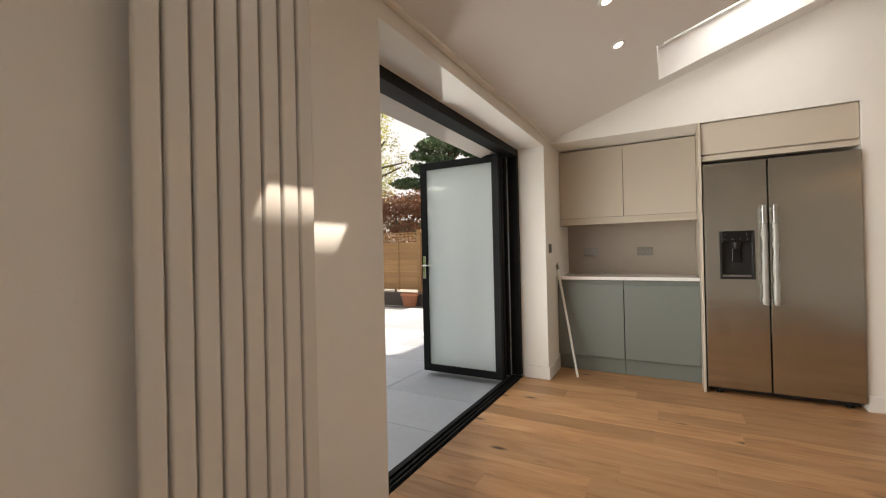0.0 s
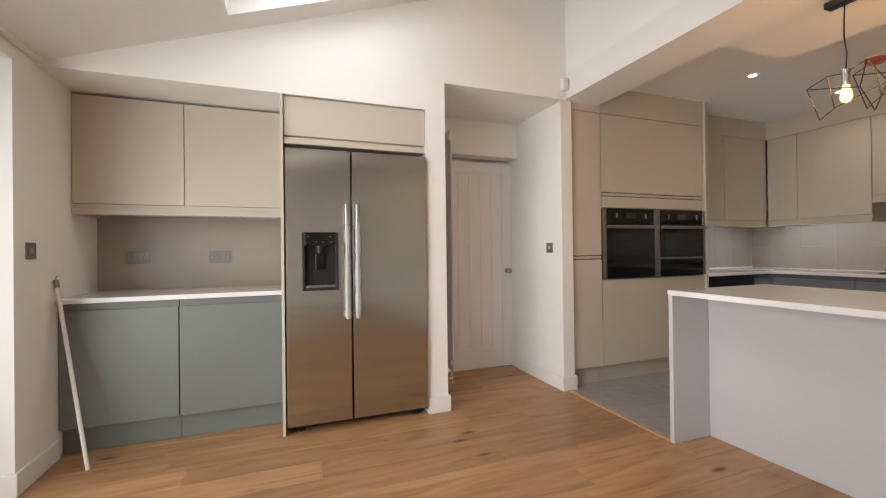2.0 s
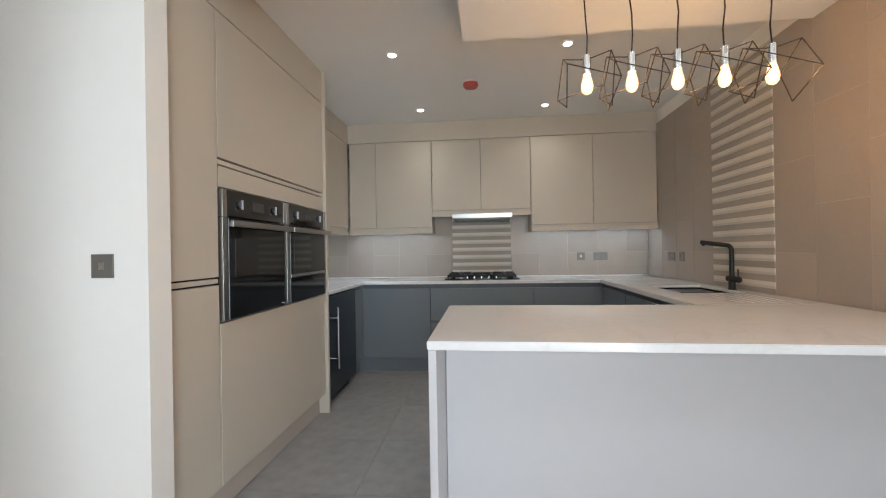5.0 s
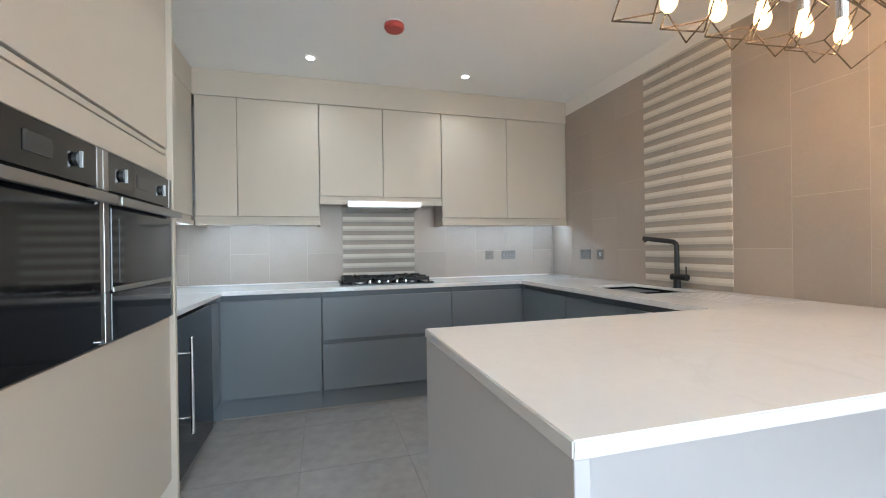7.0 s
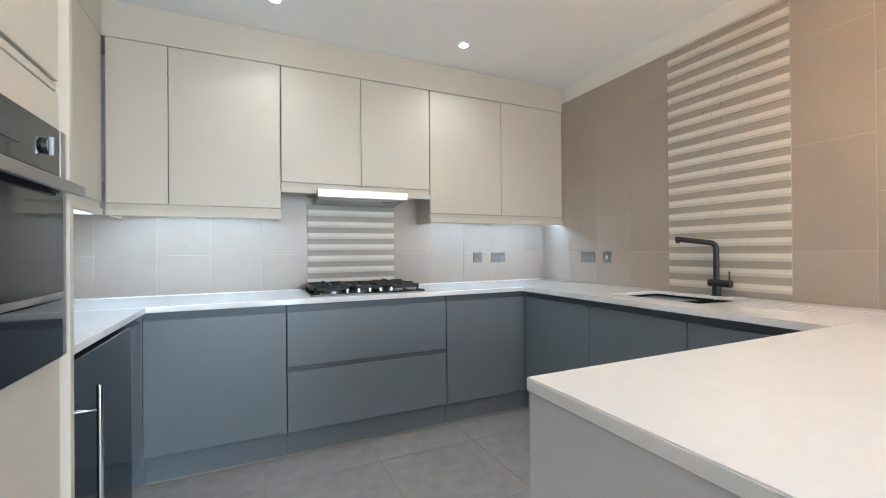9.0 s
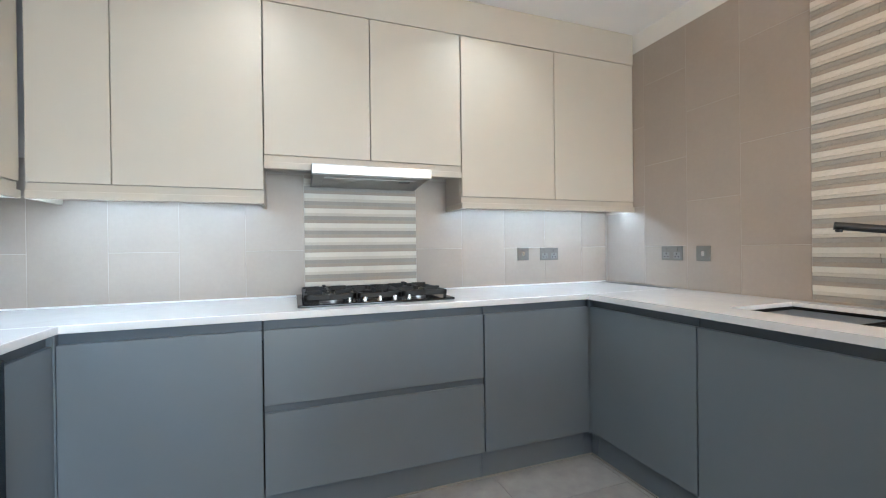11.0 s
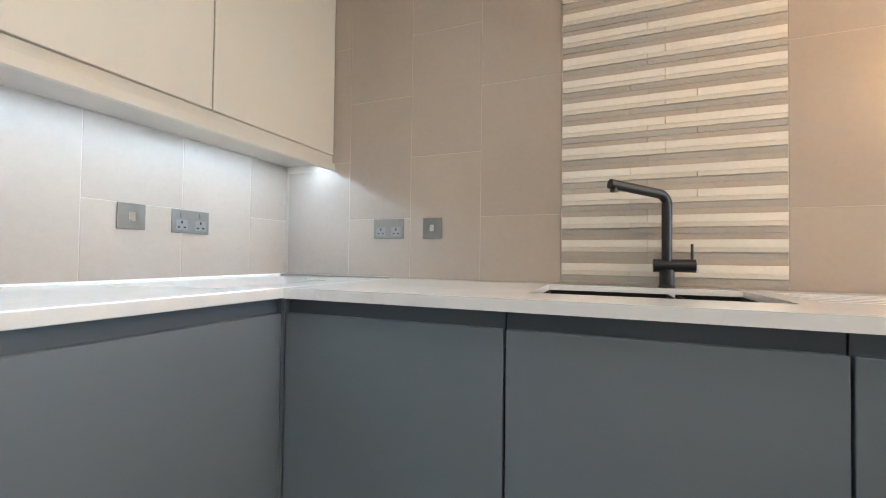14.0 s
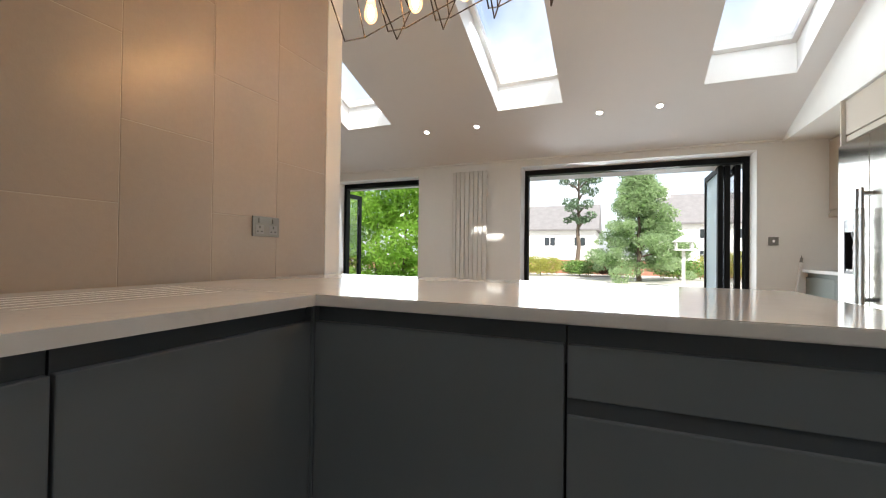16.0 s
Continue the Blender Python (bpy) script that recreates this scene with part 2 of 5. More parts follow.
M = {
    "white_wall": material("white_wall", (0.84, 0.825, 0.79), 0.75, 0, 0.025, 3, 0.06, 220),
    "ceiling": material("ceiling_paint", (0.80, 0.79, 0.77), 0.85, 0, 0.02, 2, 0.04, 200),
    "trim": material("white_gloss_paint", (0.82, 0.81, 0.79), 0.38, 0, 0.02, 5, 0.03, 90),
    "cashmere": material("cashmere_matt_paint", (0.545, 0.488, 0.408), 0.42, 0, 0.02, 2, 0.02, 140),
    "cashmere_edge": material("cashmere_edge", (0.49, 0.43, 0.37), 0.45, 0, 0.02, 3),
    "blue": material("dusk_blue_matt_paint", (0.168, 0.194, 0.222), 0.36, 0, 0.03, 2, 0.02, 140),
    # the same blue darkened: shade of the rail recesses put into the colour
    "blue_rail_shaded": material("dusk_blue_rail_shaded", (0.10, 0.12, 0.142), 0.4, 0, 0.03, 3),
    "sage": material("sage_grey_matt_paint", (0.175, 0.198, 0.187), 0.4, 0, 0.03, 2, 0.02, 140),
    "worktop": quartz("white_quartz"),
    "breakfast": material("white_panel", (0.58, 0.58, 0.60), 0.4, 0, 0.025, 3, 0.02, 120),
    "tile": material("taupe_wall_tile", (0.385, 0.33, 0.28), 0.30, 0, 0.06, 9, 0.05, 160, piece=0.05, stretch=(1, 1, 1)),
    "grout": material("pale_grout", (0.50, 0.45, 0.395), 0.9, 0, 0.05, 20),
    "tile_white": material("ivory_split_tile", (0.70, 0.67, 0.60), 0.45, 0, 0.08, 16, 0.25, 60, piece=0.02),
    "tile_cream": material("cream_split_tile", (0.60, 0.565, 0.49), 0.45, 0, 0.08, 16, 0.25, 60, piece=0.03),
    "tile_grey": material("grey_split_tile", (0.36, 0.335, 0.30), 0.5, 0, 0.1, 18, 0.3, 70, piece=0.04),
    "tile_brown": material("umber_split_tile", (0.40, 0.345, 0.29), 0.5, 0, 0.1, 18, 0.3, 70, piece=0.05),
    "floor_tile": material("grey_floor_tile", (0.34, 0.335, 0.33), 0.42, 0, 0.34, 2.2, 0.04, 80, piece=0.03),
    "oak": wood_material("oak_plank", (0.26, 0.128, 0.056), (0.42, 0.228, 0.108), (0.52, 0.315, 0.17)),
    "oak_strip": material("oak_threshold", (0.50, 0.33, 0.19), 0.45, 0, 0.1, 12, 0.05),
    "steel": brushed_steel("brushed_steel"),
    "steel_door": brushed_steel("brushed_steel_door", (0.49, 0.475, 0.43), 0.15, (1.0, 1.0, 0.004), 0.97, 0.0),
    "steel_dark": brushed_steel("brushed_steel_dark", (0.30, 0.29, 0.28), 0.3),
    "chrome": material("chrome", (0.78, 0.78, 0.78), 0.12, 1.0, 0.02, 8),
    "plate": material("satin_nickel_plate", (0.23, 0.223, 0.207), 0.34, 0.6, 0.03, 30),
    "black_gloss": material("black_glass", (0.005, 0.005, 0.006), 0.03, 0, 0.02, 4, spec=0.5),
    "sink_black": material("black_composite", (0.007, 0.007, 0.007), 0.7, 0, 0.1, 30, 0.02, 200, spec=0.15),
    "black_matt": material("matt_black", (0.013, 0.013, 0.014), 0.42, 0, 0.06, 20, 0.02, 120),
    "cast_iron": material("cast_iron", (0.012, 0.012, 0.012), 0.55, 0, 0.1, 30, 0.15, 160),
    "anthracite": material("anthracite_aluminium", (0.005, 0.006, 0.007), 0.55, 0, 0.05, 12, 0.03, 200, spec=0.2),
    "navy_gloss": material("dark_glass_door", (0.006, 0.010, 0.015), 0.07, 0, 0.03, 4, spec=0.45),
    "film": film_material("pale_protective_film", (0.92, 0.98, 0.99)),
    "wire": material("dark_bronze_wire", (0.06, 0.045, 0.03), 0.4, 0.6, 0.1, 20),
    "floor_grout": material("grey_grout", (0.25, 0.247, 0.245), 0.9, 0, 0.05, 20),
    "trim_steel": material("satin_steel_trim", (0.36, 0.345, 0.325), 0.34, 1.0, 0.04, 8),
    "socket_dark": material("grey_display_glass", (0.035, 0.037, 0.04), 0.06, 0, 0.04, 8),
    "oven_window": material("smoked_oven_glass", (0.012, 0.013, 0.013), 0.025, 0, 0.02, 4, spec=0.65),
    "socket_insert": material("grey_socket_insert", (0.25, 0.25, 0.245), 0.45, 0.0, 0.03, 30),
    "glass": pane_material("clear_glass"),
    "radiator": material("radiator_enamel", (0.74, 0.72, 0.68), 0.22, 0, 0.02, 4),
    "plastic": material("white_plastic", (0.78, 0.77, 0.74), 0.4, 0, 0.02, 8),
    "red_cap": material("red_plastic", (0.42, 0.06, 0.05), 0.4, 0, 0.04, 10),
    # near-black that stands in for the shade in gaps between fronts
    "dark_gap": material("dark_gap", (0.02, 0.02, 0.02), 0.8, 0, 0.05, 8),
    "bulb": glow("bulb_glow", (1.0, 0.53, 0.20), 130),
    "downlight": glow("downlight_glow", (1.0, 0.90, 0.76), 9),
    "led": glow("led_glow", (0.72, 0.86, 1.0), 11),
    "bulb_glass": lit_glass("amber_bulb_glass", (1.0, 0.50, 0.17), 3.2),
    "slab": material("grey_porcelain_slab", (0.43, 0.47, 0.52), 0.6, 0, 0.1, 3, 0.08, 60, piece=0.2),
    "joint": material("dark_joint", (0.10, 0.10, 0.10), 0.95, 0, 0.1, 12),
    "ground": material("pale_gravel_ground", (0.38, 0.36, 0.32), 0.9, 0, 0.2, 1.5, 0.3, 30),
    "fence_wood": material("larch_fence", (0.40, 0.225, 0.10), 0.7, 0, 0.2, 5, 0.1, 40, stretch=(0.5, 1, 8), piece=0.18),
    "sleeper": material("dark_sleeper", (0.10, 0.08, 0.07), 0.85, 0, 0.2, 6, 0.2, 40),
    "bark": material("bark", (0.12, 0.09, 0.065), 0.9, 0, 0.25, 12, 0.5, 30),
    "leaf": material("green_leaf", (0.11, 0.20, 0.035), 0.5, 0, 0.35, 5),
    "leaf_lime": film_material("lime_leaf", (0.27, 0.44, 0.07)),
    "leaf_dark": material("blue_green_needles", (0.085, 0.14, 0.07), 0.6, 0, 0.35, 4),
    "leaf_conifer": film_material("fresh_conifer", (0.36, 0.47, 0.25)),
    "leaf_brown": film_material("copper_leaf", (0.24, 0.13, 0.085)),
    "leaf_pale": film_material("spring_leaf", (0.42, 0.42, 0.11)),
    "grass": material("mown_grass", (0.13, 0.20, 0.035), 0.7, 0, 0.3, 3, 0.3, 60),
    "wrap": wrap_material("clear_plastic_wrap"),
    "steel_bar": material("pale_brushed_steel", (0.55, 0.56, 0.57), 0.28, 1.0, 0.03, 6),
    "terracotta": material("terracotta", (0.42, 0.17, 0.09), 0.75, 0, 0.12, 12, 0.1),
    "pot_pale": material("pale_glazed_pot", (0.55, 0.57, 0.58), 0.35, 0, 0.08, 8),
    "pot_yellow": material("sand_pot", (0.45, 0.35, 0.20), 0.6, 0, 0.1, 10),
    "render": material("white_render", (0.70, 0.69, 0.66), 0.85, 0, 0.06, 1.5, 0.1, 40),
    "roof_tile": material("slate_roof", (0.16, 0.15, 0.15), 0.75, 0, 0.2, 6, 0.2, 30),
    "brick_red": material("red_brick", (0.33, 0.15, 0.10), 0.85, 0, 0.2, 12, 0.2, 30),
    "window_dark": material("window_glass_dark", (0.03, 0.035, 0.04), 0.08, 0, 0.05, 3),
}


# ---- mesh helpers ----
def box(bm, x0, x1, y0, y1, z0, z1, bevel=0.0, seg=2):
    x0, x1, y0, y1, z0, z1 = min(x0, x1), max(x0, x1), min(y0, y1), max(y0, y1), min(z0, z1), max(z0, z1)
    r = bmesh.ops.create_cube(bm, size=1.0, matrix=Matrix.Translation(((x0 + x1) / 2, (y0 + y1) / 2, (z0 + z1) / 2)) @ Matrix.Diagonal((x1 - x0, y1 - y0, z1 - z0, 1)))
    if bevel > 0:
        es = list({e for v in r["verts"] for e in v.link_edges})
        bmesh.ops.bevel(bm, geom=es, offset=bevel, segments=seg, affect="EDGES", profile=0.5)
    return bm


def B(*a, bevel=0.0, seg=2):
    return box(bmesh.new(), *a, bevel=bevel, seg=seg)


def tube(bm, a, b, r0, r1=None, seg=16):
    a, b = Vector(a), Vector(b)
    m = Matrix.Translation((a + b) / 2) @ (b - a).to_track_quat("Z", "Y").to_matrix().to_4x4()
    bmesh.ops.create_cone(bm, cap_ends=True, segments=seg, radius1=r0, radius2=r0 if r1 is None else r1, depth=(b - a).length, matrix=m)
    return bm


def lathe(bm, centre, profile, seg=24, axis=(0, 0, 1)):
    """A turned shape: profile is (radius, height) pairs along the axis from centre."""
    q = Vector(axis).to_track_quat("Z", "Y").to_matrix().to_4x4()
    m = Matrix.Translation(centre) @ q
    rings = [[bm.verts.new(m @ Vector((r * math.cos(2 * math.pi * i / seg), r * math.sin(2 * math.pi * i / seg), h))) for i in range(seg)] for r, h in profile]
    for a, b in zip(rings, rings[1:]):
        for i in range(seg):
            bm.faces.new((a[i], a[(i + 1) % seg], b[(i + 1) % seg], b[i]))
    bm.faces.new(rings[0][::-1])
    bm.faces.new(rings[-1])
    return bm


def prism(bm, outline, along, lo, hi):
    """A flat outline pushed along an axis: 'x' takes (y, z) pairs, 'y' takes (x, z), 'z' takes (x, y)."""
    def place(p, s):
        return {"x": (s, p[0], p[1]), "y": (p[0], s, p[1]), "z": (p[0], p[1], s)}[along]
    a = [bm.verts.new(place(p, lo)) for p in outline]
    b = [bm.verts.new(place(p, hi)) for p in outline]
    n = len(outline)
    bm.faces.new(a)
    bm.faces.new(b[::-1])
    for i in range(n):
        bm.faces.new((a[i], b[i], b[(i + 1) % n], a[(i + 1) % n]))
    bmesh.ops.recalc_face_normals(bm, faces=bm.faces)
    return bm


def sweep(bm, pts, r, seg=10):
    """A round bar along a line of points."""
    pts = [Vector(p) for p in pts]
    rings = []
    up = Vector((0.13, 0.31, 0.94))
    for i, p in enumerate(pts):
        t = (pts[min(i + 1, len(pts) - 1)] - pts[max(i - 1, 0)]).normalized()
        s = t.cross(up).normalized()
        u = s.cross(t)
        rings.append([bm.verts.new(p + r * (math.cos(2 * math.pi * k / seg) * s + math.sin(2 * math.pi * k / seg) * u)) for k in range(seg)])
    for a, b in zip(rings, rings[1:]):
        for k in range(seg):
            bm.faces.new((a[k], a[(k + 1) % seg], b[(k + 1) % seg], b[k]))
    bm.faces.new(rings[0][::-1])
    bm.faces.new(rings[-1])
    bmesh.ops.recalc_face_normals(bm, faces=bm.faces)
    return bm


BASE = {}


def to_mesh(name, bm, mat, smooth=False):
    me = bpy.data.meshes.new(name)
    bm.to_mesh(me)
    bm.free()
    me.materials.append(M[mat])
    if smooth:
        for p in me.polygons:
            p.use_smooth = True
        me.set_sharp_from_angle(angle=radians(35))
    return me


def thing(name, base, label, category, group="", kind=""):
    """The empty at the base of a thing; its parts are then given in world metres."""
    ob = new(name)
    ob.empty_display_size = 0.1
    ob.location = base
    BASE[ob] = Vector(base)
    return tagged(ob, label, category, group, kind)


def part(name, bm, mat, parent, label="", smooth=False):
    """One mesh object under a thing or under one of its parts."""
    bmesh.ops.translate(bm, verts=bm.verts, vec=-BASE[parent])
    ob = new(name, to_mesh(name, bm, mat, smooth))
    ob.parent = parent
    BASE[ob] = BASE[parent]
    return tagged(ob, label)


def solid(name, bm, mat, label, category, kind="structure", group="", smooth=False):
    """A one-mesh thing or piece of the setting, standing at the world's origin."""
    ob = new(name, to_mesh(name, bm, mat, smooth))
    BASE[ob] = Vector((0, 0, 0))
    return tagged(ob, label, category, group, kind)


# ---- the shell of the house ----
WEST, NICHE_WALL, EAST, SOUTH_K = -0.33, 4.87, 6.36, 1.958
TOP = 0.92
CEIL_K, SOFFIT = 2.60, 2.42


def slope(x):
    return 2.552 + 0.349 * (x - 0.618)


SKY = ((0.265, 0.875), (2.17, 2.832), (4.039, 4.691))
SKY_X = (0.618, 1.99)

# west wall with two wide openings
bm = bmesh.new()
DOORS = ((-0.67, 0.774, 2.112), (2.21, 4.66, 2.142))
for y0, y1, z1 in ((-1.8, -0.67, 0), (0.774, 2.21, 0), (4.66, 5.9, 0)):
    box(bm, -0.70, WEST, y0, y1, -0.1, 2.36)
for y0, y1, z1 in DOORS:
    box(bm, -0.70, WEST, y0, y1, z1, 2.36)
solid("wall_west", bm, "white_wall", "warm white plastered wall with wide door openings", "wall")
solid("trim", B(WEST, WEST + 0.035, -1.6, NICHE_WALL, 2.215, 2.30, bevel=0.006), "white_wall", "white boxed ledge under the sloping ceiling", "trim")

# wall with the fridge niche and the passage
bm = bmesh.new()
NZ, AZ = 2.20, 2.41
prism(bm, [(WEST, NZ), (1.87, NZ), (1.87, slope(1.87) + 0.1), (WEST, slope(WEST) + 0.1)], "y", NICHE_WALL, NICHE_WALL + 0.12)
prism(bm, [(1.87, -0.02), (2.02, -0.02), (2.02, slope(2.02) + 0.1), (1.87, slope(1.87) + 0.1)], "y", NICHE_WALL, NICHE_WALL + 0.12)
prism(bm, [(2.02, AZ), (3.0995, AZ), (3.0995, slope(3.0995) + 0.1), (2.02, slope(2.02) + 0.1)], "y", NICHE_WALL, NICHE_WALL + 0.12)
solid("wall_north", bm, "white_wall", "white gable wall above the niche and the passage", "wall")
bm = bmesh.new()
box(bm, WEST - 0.1, 1.88, 5.62, 5.75, -0.02, 2.5)
box(bm, 1.87, 2.02, NICHE_WALL + 0.11, 5.9, -0.02, AZ)
box(bm, WEST, 1.87, NICHE_WALL + 0.12, 5.62, NZ, NZ + 0.1)
solid("wall_niche", bm, "white_wall", "white plaster at the back of the niche", "wall")
bm = bmesh.new()
box(bm, 3.063, 3.170, 4.90, 5.9, -0.02, AZ)
box(bm, 3.1005, 3.170, 4.90, 4.99, AZ, 2.419)
solid("wall_pier", bm, "white_wall", "white plastered pier between passage and kitchen", "wall")
bm = bmesh.new()
box(bm, 2.02, 3.07, NICHE_WALL + 0.12, 5.9, AZ, AZ + 0.1)
box(bm, 2.02, 3.07, 5.60, 5.74, 2.08, AZ)
box(bm, 2.02, 2.12, 5.60, 5.74, 0, 2.08)
box(bm, 2.02, 3.07, 5.80, 5.9, 0, AZ)
solid("wall_passage", bm, "white_wall", "white plaster round the passage door", "wall")

# wall above the beam, and the beam with the dropped soffit over the breakfast bar
bm = bmesh.new()
box(bm, 3.10, 3.46, 1.70, 4.90, SOFFIT, 2.62)
box(bm, 3.170, 3.46, 4.90, 5.6, SOFFIT, 2.62)
box(bm, 3.46, 4.08, SOUTH_K - 0.01, 3.812, SOFFIT, CEIL_K + 0.01)
solid("beam", bm, "ceiling", "white boxed beam with a dropped soffit over the breakfast bar", "beam")
bm = bmesh.new()
prism(bm, [(3.10, 2.62), (3.40, 2.62), (3.40, slope(3.4) + 0.3), (3.10, slope(3.10) + 0.3)], "y", -1.8, 5.3)
solid("wall_above_beam", bm, "white_wall", "white wall between beam and sloping ceiling", "wall")

# sloping ceiling with three skylight shafts
bm = bmesh.new()
T = 0.30


def slab(x0, x1, y0, y1):
    prism(bm, [(x0, slope(x0)), (x1, slope(x1)), (x1, slope(x1) + T), (x0, slope(x0) + T)], "y", y0, y1)


slab(-0.84, SKY_X[0], -1.8, 5.3)
slab(SKY_X[1], 3.40, -1.8, 5.3)
edges = [-1.8] + [v for p in SKY for v in p] + [5.3]
for y0, y1 in zip(edges[::2], edges[1::2]):
    slab(SKY_X[0], SKY_X[1], y0, y1)
solid("ceiling", bm, "ceiling", "white sloping ceiling with deep skylight shafts", "ceiling")

# kitchen shell
bm = B(3.46, 6.6, 1.7, 5.7, CEIL_K, CEIL_K + 0.12)
solid("ceiling_kitchen", bm, "ceiling", "flat white kitchen ceiling", "ceiling")
solid("wall_east", B(EAST + 0.012, EAST + 0.2, 1.7, 5.75, -0.02, 2.72), "white_wall", "white kitchen wall behind the hob", "wall")
solid("wall_kitchen_north", B(3.172, EAST + 0.012, 5.53, 5.75, -0.02, 2.72), "white_wall", "white kitchen wall behind the ovens", "wall")
solid("wall_south", B(3.0, EAST + 0.012, 1.70, SOUTH_K - 0.012, -0.02, 2.72), "white_wall", "white kitchen wall behind the sink", "wall")
solid("wall_jamb", B(3.0, 3.118, SOUTH_K - 0.012, SOUTH_K, -0.02, SOFFIT), "white_wall", "white plaster edge beside the tiles", "wall")
solid("wall_family_east", B(3.0, 3.12, -1.8, 1.70, -0.02, 2.72), "white_wall", "white wall of the family room", "wall")
bm = prism(bmesh.new(), [(-0.7, -0.02), (3.1, -0.02), (3.1, slope(3.1) + 0.2), (-0.7, slope(-0.7) + 0.2)], "y", -1.8, -1.62)
solid("wall_family_south", bm, "white_wall", "white end wall of the family room", "wall")

# ---- floors ----
solid("floor", B(-0.58, 3.10, -1.7, 5.95, -0.12, -0.015), "dark_gap", "dark bed under the oak planks", "floor")
kfloor = solid("floor_kitchen", B(3.12, EAST + 0.02, 1.9, 5.7, -0.12, -0.002), "floor_grout", "grey kitchen floor bed", "floor")
solid("threshold", B(3.088, 3.128, 3.905, 4.895, -0.02, 0.008, bevel=0.003), "oak_strip", "oak strip between planks and tiles", "trim")


# ---- kitchen units ----
def front_panel(root, name, axis, face, a0, a1, z0, z1, mat, sign, thick=0.02, gap=0.002, bev=0.0025, label=""):
    """A flat door or drawer front: its face lies at `face`, across axis 'x' or 'y'; sign is the way it faces."""
    back = face - sign * thick
    if axis == "x":
        bmx = B(face, back, a0 + gap, a1 - gap, z0 + gap, z1 - gap, bevel=bev)
    else:
        bmx = B(a0 + gap, a1 - gap, face, back, z0 + gap, z1 - gap, bevel=bev)
    return part(name, bmx, mat, root, label)


def base_unit(axis, face, back, a0, a1, fronts, sign, label, mat="blue", rail="blue_rail_shaded", group="base units", top=0.889, name="base_cabinet"):
    """A handleless floor unit: carcase, recessed rail under the worktop, plinth and its fronts (name, z0, z1)."""
    mid = (a0 + a1) / 2
    base = (mid if axis == "y" else (face + back) / 2, (face + back) / 2 if axis == "y" else mid, 0)
    root = thing(name, base, label, "cabinet", group)
    inner = face - sign * 0.022

    def bx(f0, f1, s0, s1, z0, z1, bevel=0.0):
        return B(f0, f1, s0, s1, z0, z1, bevel=bevel) if axis == "x" else B(s0, s1, f0, f1, z0, z1, bevel=bevel)
    # carcase coloured near-black to paint the shade between the fronts
    part("body", bx(inner, back, a0 + 0.001, a1 - 0.001, 0.15, 0.80), "dark_gap", root)
    # blue rails get the darkened copy, so the recess shade is in their colour
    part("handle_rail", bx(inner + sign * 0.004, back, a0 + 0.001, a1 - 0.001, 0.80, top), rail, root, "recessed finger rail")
    part("plinth", bx(face - sign * 0.05, face - sign * 0.068, a0, a1, 0.0, 0.148, 0.002), mat, root)
    for (n0, p0, p1), (n1, q0, q1) in zip(fronts, fronts[1:]):
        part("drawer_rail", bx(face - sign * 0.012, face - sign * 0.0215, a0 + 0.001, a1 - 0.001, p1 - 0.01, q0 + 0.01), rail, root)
    for nm, z0, z1 in fronts:
        front_panel(root, nm, axis, face, a0, a1, z0, z1, mat, sign)
    return root


DOOR = [("door", 0.152, 0.848)]
DRAWERS = [("drawer_front", 0.152, 0.500), ("drawer_front", 0.528, 0.848)]
HF, SF, PF, NF = 5.775, 2.60, 3.955, 4.945
base_unit("x", HF, 6.33, 4.257, 4.94, DOOR, -1, "dusk blue handleless floor unit beside the hob drawers")
base_unit("x", HF, 6.33, 3.243, 4.255, DRAWERS, -1, "dusk blue unit with two wide drawers under the hob")
base_unit("x", HF, 6.33, 2.606, 3.241, DOOR, -1, "dusk blue handleless floor unit by the sink corner")
base_unit("y", SF, 1.99, 5.131, 5.769, DOOR, 1, "dusk blue handleless unit in the sink corner")
base_unit("y", SF, 1.99, 4.516, 5.129, DOOR, 1, "dusk blue handleless unit under the sink")
base_unit("y", SF, 1.99, 3.961, 4.514, DOOR, 1, "dusk blue handleless unit beside the sink")
base_unit("x", PF, 3.42, 2.606, 3.262, DOOR, 1, "dusk blue handleless unit behind the breakfast bar")
base_unit("x", PF, 3.42, 3.264, 3.868, [("drawer_front", 0.152, 0.70), ("drawer_front", 0.733, 0.848)], 1, "dusk blue unit with a shallow top drawer behind the bar")
# corner posts close the inside corners of the runs
for px, py, sx, sy in ((HF, SF, 1, -1), (PF, SF, -1, -1), (HF, NF, 1, 1)):
    post = box(bmesh.new(), px + sx * 0.002, px + sx * 0.03, py + sy * 0.03, py - sy * 0.004, 0.149, 0.889)
    box(post, px + sx * 0.002, px - sx * 0.004, py + sy * 0.002, py + sy * 0.03, 0.149, 0.889)
    box(post, px + sx * 0.05, px + sx * 0.066, py + sy * 0.05, py - sy * 0.004, 0.0, 0.148)
    box(post, px + sx * 0.05, px - sx * 0.004, py + sy * 0.05, py + sy * 0.066, 0.0, 0.148)
    solid("corner_post", post, "blue", "dusk blue corner post between two floor units", "corner post", "object", "corner posts")
base_unit("y", NF, 5.50, 5.46, 5.769, DOOR, -1, "narrow dusk blue floor unit beside the wine cooler")

# pale sealant where the plinths meet the floor tiles
for x0, x1, y0, y1 in ((HF + 0.042, HF + 0.0495, 2.55, 4.94), (4.01, 5.82, SF - 0.0495, SF - 0.042), (PF - 0.0495, PF - 0.042, 2.55, 3.87), (5.46, 5.82, NF + 0.042, NF + 0.0495)):
    solid("plinth_seal", B(x0, x1, y0, y1, 0.0, 0.009), "tile_grey", "pale sealant line at the foot of the plinth", "trim")

